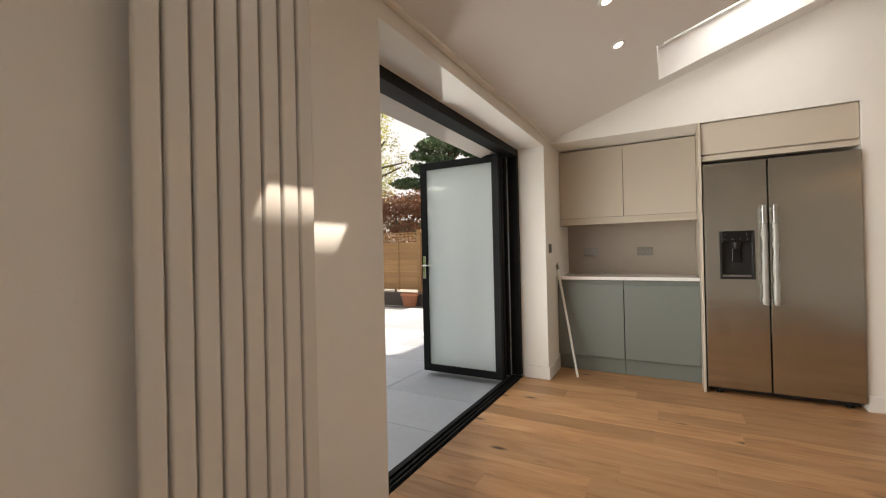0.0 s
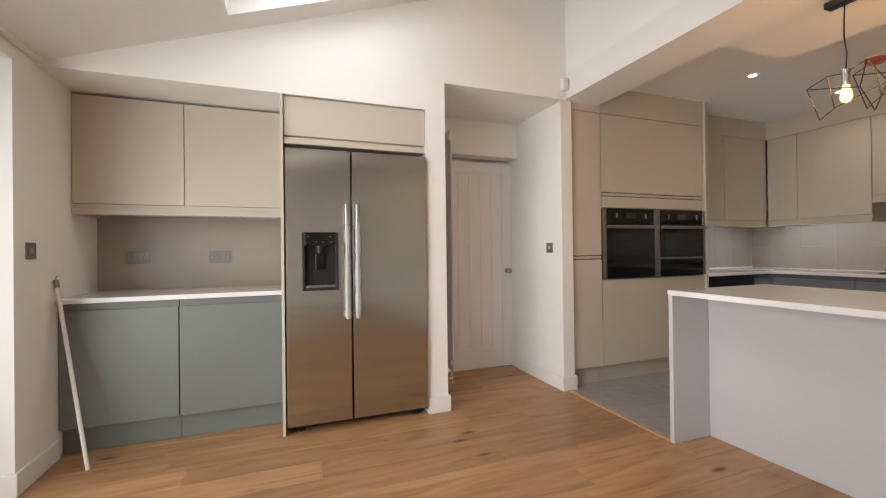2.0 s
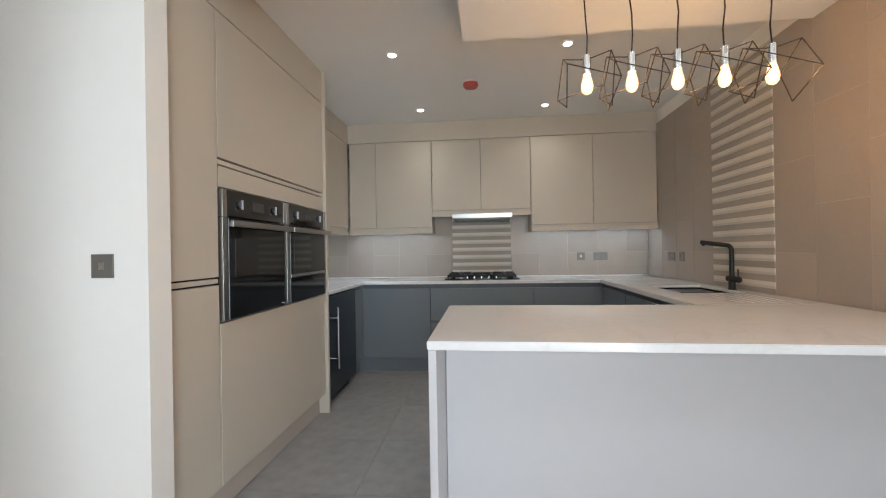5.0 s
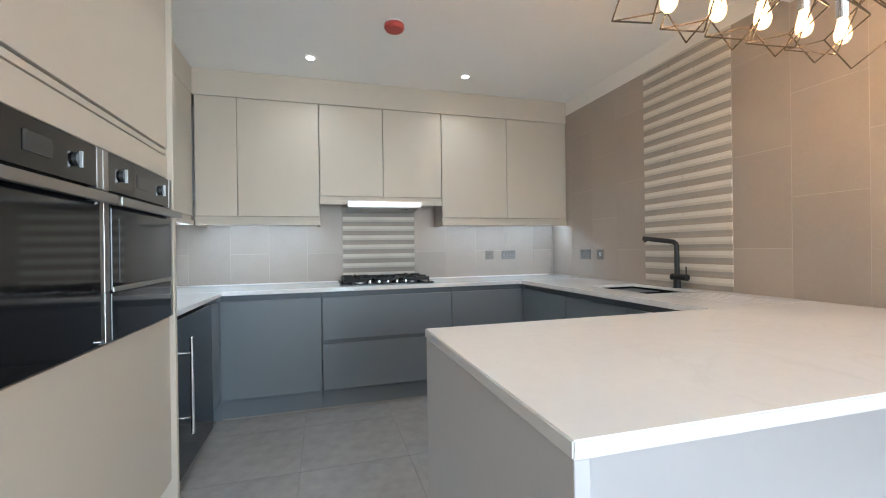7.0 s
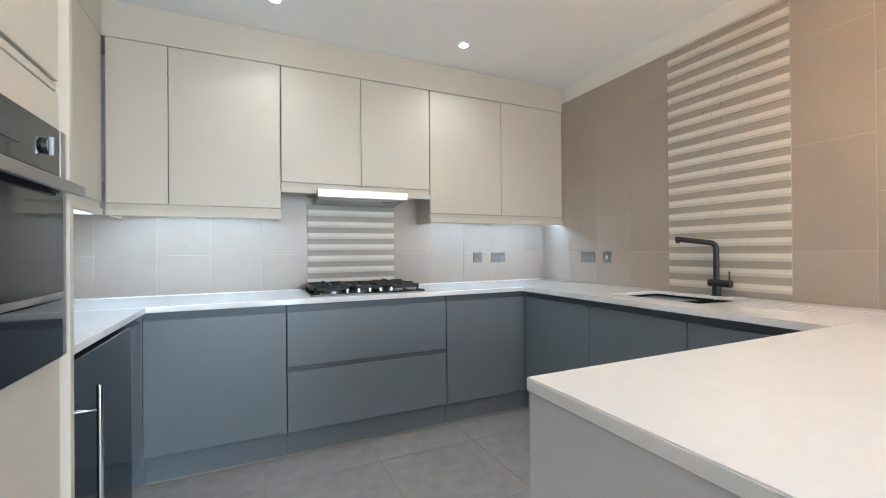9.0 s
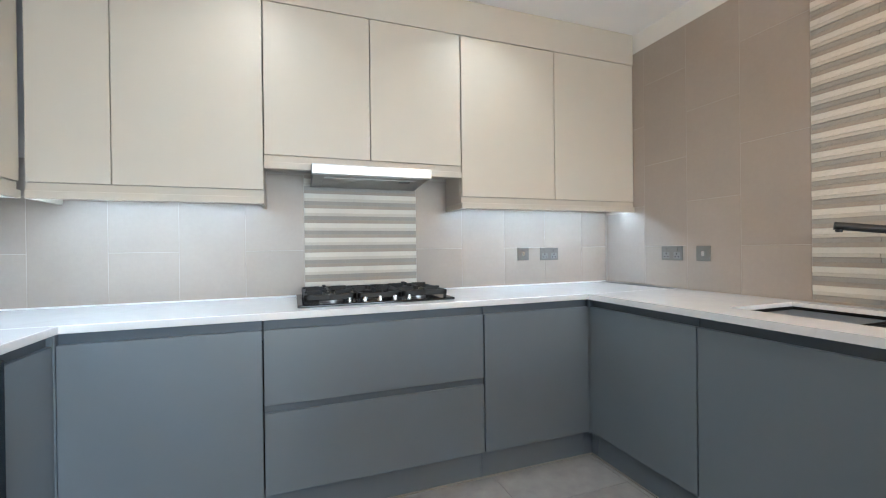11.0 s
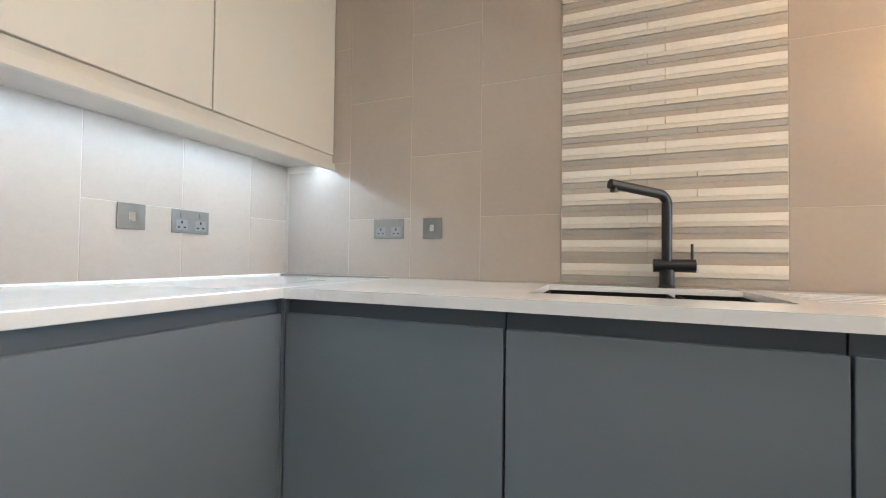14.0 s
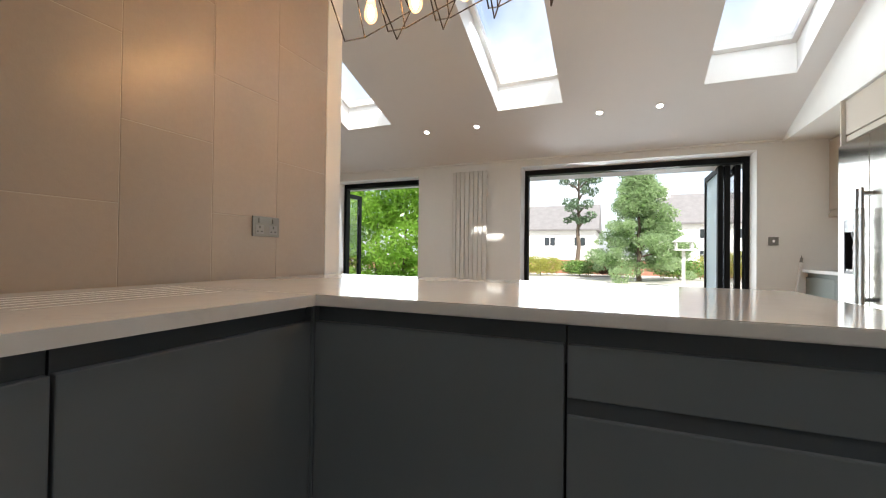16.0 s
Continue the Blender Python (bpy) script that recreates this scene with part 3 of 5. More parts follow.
# black undercounter cooler with a bar handle
root = thing("wine_cooler", (5.12, 5.2, 0), "black glass fronted undercounter wine cooler with steel bar handle", "wine cooler")
part("body", B(4.80, 5.455, 4.965, 5.5, 0.09, 0.88), "black_matt", root)
part("door", B(4.803, 5.452, 4.915, 4.962, 0.10, 0.875, bevel=0.004), "navy_gloss", root, "dark tinted glass door")
bm = tube(bmesh.new(), (4.888, 4.875, 0.30), (4.888, 4.875, 0.78), 0.009)
for z in (0.38, 0.70):
    tube(bm, (4.888, 4.875, z), (4.888, 4.916, z), 0.006)
part("handle", bm, "chrome", root, "brushed steel bar handle", True)
part("plinth", B(4.80, 5.455, 4.985, 5.0, 0.0, 0.088), "black_matt", root)


def wall_unit(axis, face, back, a0, a1, doors, z0, z1, sign, label, mat="cashmere", group="wall units", lip=True, returns=True):
    """A wall cupboard: carcase, doors between the marks given, a light pelmet under it."""
    mid = (a0 + a1) / 2
    base = (mid if axis == "y" else (face + back) / 2, (face + back) / 2 if axis == "y" else mid, z0)
    root = thing("wall_cabinet", base, label, "cabinet", group)

    def bx(f0, f1, s0, s1, q0, q1, bevel=0.0):
        return B(f0, f1, s0, s1, q0, q1, bevel=bevel) if axis == "x" else B(s0, s1, f0, f1, q0, q1, bevel=bevel)
    inner = face - sign * 0.022
    part("body", bx(inner, back, a0 + 0.001, a1 - 0.001, z0 + 0.012, z1), "cashmere_edge", root)
    # added dark sheet behind the doors, painted shade for the gaps between them
    part("shadow_gap", bx(face - sign * 0.0205, face - sign * 0.0217, a0 + 0.002, a1 - 0.002, z0 + 0.045, z1 - 0.001), "dark_gap", root)
    if lip:
        part("pelmet", bx(face + sign * 0.004, face - sign * 0.016, a0, a1, z0 - 0.022, z0 + 0.011, 0.002), mat, root, "slim light pelmet")
        for e0, e1 in ((a0, a0 + 0.016), (a1 - 0.016, a1)) if returns else ():
            part("pelmet_return", bx(face - sign * 0.0165, back, e0, e1, z0 - 0.022, z0 + 0.011), mat, root)
        part("bottom_rail", bx(face - sign * 0.010, face - sign * 0.021, a0, a1, z0 + 0.012, z0 + 0.045), mat, root)
    for d0, d1 in zip(doors, doors[1:]):
        front_panel(root, "door", axis, face, d0, d1, z0 + (0.045 if lip else 0.0), z1, mat, sign)
    return root


WX, WZ, WT = 6.09, 1.427, 2.395
wall_unit("x", WX, 6.355, 4.262, 5.166, [4.262, 4.872, 5.166], WZ, WT, -1, "cashmere matt wall cupboards beside the extractor hood")
wall_unit("x", WX, 6.355, 3.222, 4.26, [3.222, 3.74, 4.26], 1.60, WT, -1, "cashmere matt cupboards above the extractor hood", returns=False)
wall_unit("x", WX, 6.355, 1.945, 3.22, [1.962, 2.59, 3.22], WZ, WT, -1, "cashmere matt wall cupboards beside the tiled sink wall")
wall_unit("y", 5.18, 5.525, 4.775, 6.088, [4.775, 5.40, 6.088], WZ, WT, -1, "cashmere matt wall cupboards above the wine cooler")
bm = bmesh.new()
box(bm, WX - 0.001, EAST + 0.01, SOUTH_K, 5.178, WT + 0.002, CEIL_K - 0.001)
box(bm, 4.775, EAST + 0.01, 5.179, 5.53, WT + 0.002, CEIL_K - 0.001)
solid("cornice_filler", bm, "cashmere", "cashmere matt filler between wall cupboards and ceiling", "filler panel", "object")

# tall housing with the ovens
TF = 4.925
root = thing("tall_cabinet", (3.34, 5.2, 0), "tall narrow cashmere matt larder cupboard beside the ovens", "cabinet", "tall units")
part("body", B(3.176, 3.494, TF + 0.022, 5.5, 0.148, 2.36), "cashmere_edge", root)
front_panel(root, "door", "y", TF, 3.185, 3.494, 0.152, 1.085, "cashmere", -1)
front_panel(root, "door", "y", TF, 3.185, 3.494, 1.118, 2.36, "cashmere", -1)
# added dark sheet, painted shade for the gaps round the larder doors
part("shadow_gap", B(3.186, 3.492, TF + 0.0205, TF + 0.0217, 0.15, 2.36), "dark_gap", root)
part("handle_groove", B(3.186, 3.492, TF + 0.004, TF + 0.0203, 1.091, 1.112, bevel=0.002), "cashmere", root)
part("plinth", B(3.176, 3.494, TF + 0.055, TF + 0.07, 0, 0.147), "cashmere_edge", root)
part("top_filler", B(3.176, 3.494, TF, 5.5, 2.363, 2.599), "cashmere", root)
part("side_post", B(3.173, 3.184, TF - 0.002, TF + 0.02, 0.0, 2.36), "cashmere", root)
root = thing("oven_housing", (4.12, 5.2, 0), "wide cashmere matt tall unit that houses two ovens", "cabinet", "tall units")
bm = bmesh.new()
box(bm, 3.497, 4.742, TF + 0.022, 5.5, 0.148, 0.905)
box(bm, 3.497, 4.742, TF + 0.022, 5.5, 1.535, 2.36)
box(bm, 3.497, 4.742, TF + 0.40, 5.5, 0.905, 1.535)
part("body", bm, "cashmere_edge", root)
front_panel(root, "lower_panel", "y", TF, 3.497, 4.742, 0.152, 0.905, "cashmere", -1)
front_panel(root, "filler_strip", "y", TF, 3.497, 4.742, 1.536, 1.638, "cashmere", -1)
front_panel(root, "door", "y", TF, 3.497, 4.742, 1.672, 2.36, "cashmere", -1)
# added dark sheet that paints the shade round the upper oven-housing fronts
part("shadow_gap", B(3.499, 4.74, TF + 0.0205, TF + 0.0217, 1.54, 2.36), "dark_gap", root)
part("handle_groove", B(3.499, 4.74, TF + 0.004, TF + 0.0203, 1.644, 1.666, bevel=0.002), "cashmere", root)
part("plinth", B(3.497, 4.742, TF + 0.055, TF + 0.07, 0, 0.147), "cashmere_edge", root)
part("top_filler", B(3.497, 4.742, TF, 5.5, 2.363, 2.599), "cashmere", root)
part("end_panel", B(4.744, 4.772, TF - 0.022, 5.5, 0.0, 2.599, bevel=0.002), "cashmere", root)


def oven(x0, x1, label, knobs, compact=False):
    """A built-in oven: steel side trims, glass control panel with bar knobs, glass door, bar handle."""
    root = thing("oven", ((x0 + x1) / 2, TF, 0.91), label, "oven", "built-in ovens")
    z0, z1, zp = 0.912, 1.530, 1.398
    part("body", B(x0 + 0.01, x1 - 0.01, TF + 0.01, TF + 0.39, z0 + 0.005, z1 - 0.005), "black_matt", root)
    cuts = [z0, 1.075, zp, z1] if compact else [z0, zp, z1]
    for q0, q1 in ((x0, x0 + 0.034), (x1 - 0.034, x1)):
        for c0, c1 in zip(cuts, cuts[1:]):
            part("side_trim", B(q0, q1, TF - 0.016, TF + 0.01, c0 + 0.0015, c1 - 0.0015, bevel=0.002), "trim_steel", root, "satin steel side trim")
    part("control_panel", B(x0 + 0.035, x1 - 0.035, TF - 0.014, TF + 0.012, zp + 0.005, z1 - 0.001, bevel=0.002), "black_gloss", root)
    mid = (x0 + x1) / 2
    part("display", B(mid - 0.055, mid + 0.055, TF - 0.0162, TF - 0.013, 1.443, 1.493), "socket_dark", root)
    for kx in knobs:
        kb = bmesh.new()
        tube(kb, (x0 + kx, TF - 0.014, 1.466), (x0 + kx, TF - 0.024, 1.466), 0.021, 0.019, 20)
        k = part("knob", kb, "black_matt", root, "", True)
        part("pointer", B(x0 + kx - 0.0035, x0 + kx + 0.0035, TF - 0.032, TF - 0.0235, 1.443, 1.489, bevel=0.001), "steel_bar", k, "bright steel knob bar")
    low = 1.075 if compact else z0 + 0.002
    d = part("door", B(x0 + 0.035, x1 - 0.035, TF - 0.022, TF + 0.012, low + 0.002, zp - 0.004, bevel=0.003), "black_gloss", root, "black glass oven door")
    part("window", B(x0 + 0.085, x1 - 0.085, TF - 0.0235, TF - 0.0215, low + (0.03 if compact else 0.20), 1.315), "oven_window", d)
    if compact:
        part("ledge", B(x0 + 0.035, x1 - 0.035, TF - 0.026, TF - 0.02, 1.073, 1.090, bevel=0.002), "trim_steel", root)
        part("drawer_front", B(x0 + 0.035, x1 - 0.035, TF - 0.020, TF + 0.012, z0 + 0.002, 1.070, bevel=0.003), "black_gloss", root, "black glass warming drawer")
    hb = bmesh.new()
    box(hb, x0 + 0.012, x1 - 0.008, TF - 0.062, TF - 0.046, 1.352, 1.382, bevel=0.003)
    for hx in (x0 + 0.05, x1 - 0.05):
        box(hb, hx - 0.008, hx + 0.008, TF - 0.047, TF - 0.02, 1.357, 1.377)
    part("handle", hb, "trim_steel", d, "flat satin steel bar handle")
    if not compact:
        part("foot_stud", tube(bmesh.new(), (x1 - 0.055, TF - 0.022, 0.93), (x1 - 0.055, TF - 0.032, 0.93), 0.008), "chrome", d, "", True)


oven(3.502, 4.118, "built-in single oven with black glass door and steel handle", (0.14, 0.47))
oven(4.122, 4.738, "built-in compact oven above a black glass warming drawer", (0.13, 0.49), True)

# ---- worktops ----
bm = bmesh.new()
W0 = 0.89
box(bm, 5.753, EAST - 0.008, 1.966, 5.52, W0, TOP, bevel=0.003)
top1 = solid("worktop_hob", bm, "worktop", "white quartz worktop under the hob", "worktop", "object", "worktops")
bm = bmesh.new()
SX0, SX1, SY0, SY1 = 4.535, 5.105, 2.045, 2.440
for x0, x1, y0, y1 in ((SX1, 5.7525, 1.966, 2.625), (3.975, SX0, 1.966, 2.625), (SX0, SX1, SY1, 2.625), (SX0, SX1, 1.966, SY0)):
    box(bm, x0, x1, y0, y1, W0, TOP)
bmesh.ops.remove_doubles(bm, verts=bm.verts, dist=0.0001)
solid("worktop_sink", bm, "worktop", "white quartz worktop with a cut-out for the sink", "worktop", "object", "worktops")
bm = prism(bmesh.new(), [(3.045, 1.966), (3.9745, 1.966), (3.9745, 3.906), (3.082, 3.906)], "z", W0, TOP)
bmesh.ops.bevel(bm, geom=list(bm.edges), offset=0.003, segments=2, affect="EDGES")
solid("worktop_breakfast_bar", bm, "worktop", "white quartz breakfast bar worktop with an overhang", "worktop", "object", "worktops")
solid("worktop_north", B(4.774, 5.7525, 4.92, 5.52, W0, TOP, bevel=0.003), "worktop", "white quartz worktop above the wine cooler", "worktop", "object", "worktops")
bm = bmesh.new()
box(bm, 4.774, EAST - 0.008, 5.518, 5.53, TOP, TOP + 0.015)
box(bm, EAST - 0.008, EAST + 0.004, 1.97, 5.53, W0, TOP + 0.006)
solid("sealant", bm, "trim", "white sealant bead along the worktop", "sealant")
root = thing("breakfast_bar", (3.5, 3.0, 0), "white panelled breakfast bar with a full-height end leg", "breakfast bar")
part("end_leg", B(3.086, 3.97, 3.874, 3.902, 0, W0 - 0.001, bevel=0.002), "breakfast", root)
part("back_panel", B(3.385, 3.415, 1.97, 3.872, 0, W0 - 0.001, bevel=0.002), "breakfast", root)

# drainer grooves as thin grey strips; their colour stands in for groove shade
for i in range(6):
    y = 2.10 + i * 0.05
    solid("drainer_groove", B(3.98 + 0.012 * i, 4.47, y, y + 0.006, TOP - 0.004, TOP + 0.0008), "breakfast", "thin grey strip that paints the shade of a drainer groove", "drainer groove", "object", "drainer grooves")

# sink
root = thing("sink", (4.82, 2.24, 0.70), "black undermount double bowl sink under the quartz", "sink")


def bowl(x0, x1, y0, y1, z0, z1, t=0.006):
    b = bmesh.new()
    box(b, x0, x1, y0, y1, z0, z0 + t)
    box(b, x0, x0 + t, y0, y1, z0 + t, z1)
    box(b, x1 - t, x1, y0, y1, z0 + t, z1)
    box(b, x0 + t, x1 - t, y0, y0 + t, z0 + t, z1)
    box(b, x0 + t, x1 - t, y1 - t, y1, z0 + t, z1)
    return b


part("bowl", bowl(SX0 + 0.004, 4.715, SY0 + 0.004, SY1 - 0.004, 0.74, 0.902), "sink_black", root)
part("bowl", bowl(4.735, SX1 - 0.004, SY0 + 0.004, SY1 - 0.004, 0.70, 0.902), "sink_black", root)
part("divider", B(4.716, 4.734, SY0 + 0.006, SY1 - 0.006, 0.80, 0.885, bevel=0.004), "sink_black", root)
for cx in (4.63, 4.92):
    part("drain", lathe(bmesh.new(), (cx, 2.24, 0.747 if cx < 4.7 else 0.707), [(0.04, 0), (0.04, 0.004), (0.03, 0.005)]), "chrome", root, "", True)

# tap
root = thing("tap", (4.735, 2.03, TOP), "matt black kitchen mixer tap with angled spout", "tap")
part("base", lathe(bmesh.new(), (4.735, 2.02, TOP), [(0.026, 0), (0.026, 0.006), (0.022, 0.010), (0.022, 0.06)]), "black_matt", root, "", True)
part("body", tube(bmesh.new(), (4.775, 2.02, 0.992), (4.655, 2.02, 0.992), 0.021, 0.021, 24), "black_matt", root, "", True)
part("lever", tube(bmesh.new(), (4.664, 2.02, 1.01), (4.664, 2.02, 1.062), 0.004, 0.004, 12), "black_matt", root, "", True)
pts = [(4.735, 2.02, 0.99 + 0.02 * i) for i in range(11)]
for i in range(1, 7):
    a = radians(14 * i)
    h = 0.035 * (1 - math.cos(a))
    pts.append((4.735 + h * 0.84, 2.02 + h * 0.54, 1.19 + 0.035 * math.sin(a)))
end = Vector(pts[-1])
pts += [tuple(end + Vector((0.84, 0.54, 0.14)).normalized() * d) for d in (0.03, 0.10, 0.175)]
part("spout", sweep(bmesh.new(), pts, 0.0155, 16), "black_matt", root, "", True)
tip = Vector(pts[-1])
part("nozzle", tube(bmesh.new(), tip - Vector((0.012, 0.008, -0.002)), tip - Vector((0.012, 0.008, 0.026)), 0.012, 0.011), "black_matt", root, "", True)

# ---- gas hob ----
root = thing("gas_hob", (6.08, 3.74, TOP), "black five burner gas hob with cast iron grates", "hob")
part("plate", B(5.845, 6.335, 3.368, 4.118, TOP, TOP + 0.012, bevel=0.004), "black_gloss", root)
BURN = ((5.98, 3.53, 0.035), (6.22, 3.53, 0.045), (6.10, 3.745, 0.06), (5.98, 3.96, 0.045), (6.22, 3.96, 0.035))
for x, y, r in BURN:
    b = part("burner", lathe(bmesh.new(), (x, y, TOP + 0.012), [(r + 0.012, 0), (r + 0.012, 0.008), (r, 0.012), (r, 0.022)]), "steel_dark", root, "", True)
    part("burner_cap", lathe(bmesh.new(), (x, y, TOP + 0.034), [(r, 0), (r, 0.006), (r * 0.8, 0.010)]), "cast_iron", b, "", True)
for y0, y1 in ((3.40, 3.635), (3.64, 3.85), (3.855, 4.09)):
    g = bmesh.new()
    zt0, zt1 = TOP + 0.040, TOP + 0.054
    x0, x1 = 5.875, 6.315
    for a, b_, c, d in ((x0, x1, y0, y0 + 0.018), (x0, x1, y1 - 0.018, y1), (x0, x0 + 0.018, y0, y1), (x1 - 0.018, x1, y0, y1)):
        box(g, a, b_, c, d, zt0 - 0.014, zt1 - 0.002, bevel=0.003, seg=1)
    for fx in (x0 + 0.004, x1 - 0.016):
        for fy in (y0 + 0.002, y1 - 0.014):
            box(g, fx, fx + 0.012, fy, fy + 0.012, TOP + 0.012, zt0)
    my = (y0 + y1) / 2
    for bx_ in ((5.98, 6.22) if y0 != 3.64 else (6.10,)):
        for dx, dy in ((1, 0), (-1, 0), (0, 1), (0, -1)):
            if dx:
                box(g, bx_ + dx * 0.03, bx_ + dx * 0.105, my - 0.008, my + 0.008, zt0 - 0.006, zt1 + 0.008, bevel=0.002, seg=1)
            else:
                lim = (y1 - y0) / 2 - 0.006
                box(g, bx_ - 0.008, bx_ + 0.008, my + dy * 0.03, my + dy * lim, zt0 - 0.006, zt1 + 0.008, bevel=0.002, seg=1)
    part("grate", g, "cast_iron", root, "cast iron pan support")
for i in range(5):
    part("control_knob", lathe(bmesh.new(), (5.868, 3.60 + i * 0.072, TOP + 0.012), [(0.015, 0), (0.015, 0.004), (0.012, 0.006), (0.011, 0.022), (0.009, 0.024)]), "chrome", root, "", True)

# ---- extractor hood ----
root = thing("extractor_hood", (6.2, 3.73, 1.53), "slim stainless telescopic extractor hood under the cupboards", "extractor hood")
part("front_bar", B(6.018, 6.062, 3.425, 4.043, 1.552, 1.602, bevel=0.003), "steel_bar", root, "bright brushed steel front bar")
part("body", prism(bmesh.new(), [(6.062, 1.552), (6.33, 1.530), (6.33, 1.576), (6.062, 1.576)], "y", 3.435, 4.033), "steel_dark", root)
part("grease_filter", prism(bmesh.new(), [(6.10, 1.5465), (6.30, 1.5300), (6.30, 1.5335), (6.10, 1.5500)], "y", 3.49, 3.98), "steel_dark", root, "fine metal mesh filter")
part("switch_panel", prism(bmesh.new(), [(6.115, 1.5435), (6.14, 1.5415), (6.14, 1.5455), (6.115, 1.5475)], "y", 3.52, 3.58), "black_matt", root)

# ---- under-cupboard lights ----
def led(name_at, x0, x1, y0, y1, z):
    root = thing("under_cabinet_light", ((x0 + x1) / 2, (y0 + y1) / 2, z), "slim white light strip under the wall cupboards", "light", "under cupboard lights")
    part("casing", B(x0, x1, y0, y1, z, z + 0.008), "plastic", root)
    part("diffuser", B(x0 + 0.002, x1 - 0.002, y0 + 0.002, y1 - 0.002, z - 0.003, z), "led", root)


LZ = WZ + 0.003
led("a", 6.14, 6.165, 4.30, 5.14, LZ)
led("b", 6.14, 6.165, 1.985, 3.18, LZ)
led("c", 4.82, 6.05, 5.24, 5.265, LZ)

# ---- fridge niche ----
root = thing("fridge_freezer", (1.396, 5.15, 0.0), "stainless steel american side-by-side fridge freezer with water dispenser", "fridge")
part("body", B(0.917, 1.858, 4.905, 5.55, 0.05, 1.84), "steel_dark", root)


def fridge_door(x0, x1, z0, z1, hole=None):
    """A softly bulging door, thicker in the middle, with an optional recess."""
    b = bmesh.new()
    nx, nz = 12, 2
    xs = [x0, x0 + (x1 - x0) * 0.0075] + [x0 + (x1 - x0) * i / nx for i in range(1, nx)] + [x1 - (x1 - x0) * 0.0075, x1]
    zs = [z0, z1]
    if hole:
        xs = sorted(set([round(v, 4) for v in xs if not hole[0] < v < hole[1]] + [hole[0], hole[1]]))
        zs = [z0, hole[2], hole[3], z1]

    def yf(x):
        u = (x - x0) / (x1 - x0) * 2 - 1
        return 4.842 + 0.0004 * u * u + 0.006 * max(0, abs(u) - 0.985) / 0.015
    front = [[b.verts.new((x, yf(x), z)) for x in xs] for z in zs]
    back = [[b.verts.new((x, 4.90, z)) for x in xs] for z in zs]
    for j in range(len(zs) - 1):
        for i in range(len(xs) - 1):
            if hole and abs(xs[i] - hole[0]) < 1e-6 and j == 1:
                continue
            b.faces.new((front[j][i], front[j][i + 1], front[j + 1][i + 1], front[j + 1][i]))
            b.faces.new((back[j][i + 1], back[j][i], back[j + 1][i], back[j + 1][i + 1]))
    for i in range(len(xs) - 1):
        b.faces.new((back[0][i], back[0][i + 1], front[0][i + 1], front[0][i]))
        b.faces.new((front[-1][i], front[-1][i + 1], back[-1][i + 1], back[-1][i]))
    for j in range(len(zs) - 1):
        b.faces.new((back[j][0], front[j][0], front[j + 1][0], back[j + 1][0]))
        b.faces.new((front[j][-1], back[j][-1], back[j + 1][-1], front[j + 1][-1]))
    bmesh.ops.recalc_face_normals(b, faces=b.faces)
    return b


HOLE = (1.012, 1.242, 0.925, 1.305)
dl = part("door", fridge_door(0.916, 1.326, 0.06, 1.848, HOLE), "steel_door", root, "narrow brushed steel door", True)
dr = part("door", fridge_door(1.333, 1.860, 0.06, 1.848), "steel_door", root, "wide brushed steel door", True)
bm = bmesh.new()
box(bm, 1.012, 1.030, 4.835, 4.90, 0.925, 1.305, bevel=0.003)
box(bm, 1.224, 1.242, 4.835, 4.90, 0.925, 1.305, bevel=0.003)
box(bm, 1.030, 1.224, 4.835, 4.90, 0.925, 0.945)
box(bm, 1.030, 1.224, 4.891, 4.899, 0.945, 1.305)
part("dispenser_frame", bm, "black_matt", dl, "black water dispenser recess")
part("dispenser_panel", B(1.030, 1.224, 4.832, 4.885, 1.215, 1.305, bevel=0.003), "black_gloss", dl)
part("dispenser_nozzle", lathe(bmesh.new(), (1.127, 4.862, 1.165), [(0.020, 0), (0.026, 0.02), (0.03, 0.05)]), "black_matt", dl, "", True)
part("dispenser_paddle", B(1.098, 1.156, 4.872, 4.880, 1.06, 1.17, bevel=0.004), "black_gloss", dl)
for mx in (1.05, 1.19):
    part("panel_mark", B(mx - 0.006, mx + 0.006, 4.8312, 4.8325, 1.277, 1.2785), "plastic", dl)
for mx in (1.052, 1.10, 1.148, 1.196):
    part("panel_mark", B(mx - 0.005, mx + 0.005, 4.8312, 4.8325, 1.241, 1.2425), "plastic", dl)
for mx in (1.065, 1.185):
    part("tray_clip", B(mx - 0.017, mx + 0.017, 4.834, 4.842, 0.947, 0.961, bevel=0.002), "plate", dl)
part("drip_tray", B(1.036, 1.218, 4.84, 4.885, 0.945, 0.957), "steel_dark", dl)
wrap_rnd = random.Random(8)
for x, d in ((1.296, dl), (1.364, dr)):
    b = B(x - 0.013, x + 0.013, 4.782, 4.80, 0.735, 1.492, bevel=0.004)
    for z in (0.77, 1.455):
        box(b, x - 0.010, x + 0.010, 4.80, 4.85, z - 0.012, z + 0.012, bevel=0.002)
    h = part("handle", b, "steel_bar", d, "flat steel handle still in clear wrapping")
    sleeve = [(0.019 + wrap_rnd.uniform(-0.003, 0.006), 0.028 * k) for k in range(23)]
    w = lathe(bmesh.new(), (x, 4.791, 0.742), sleeve, 12)
    for v in w.verts:
        v.co.x += wrap_rnd.uniform(-0.002, 0.002)
        v.co.y = 4.791 + (v.co.y - 4.791) * 0.85
    part("plastic_wrap", w, "wrap", h, "crumpled clear plastic wrapping", True)
part("badge", B(1.757, 1.845, 4.8455, 4.852, 1.735, 1.745), "chrome", dr)
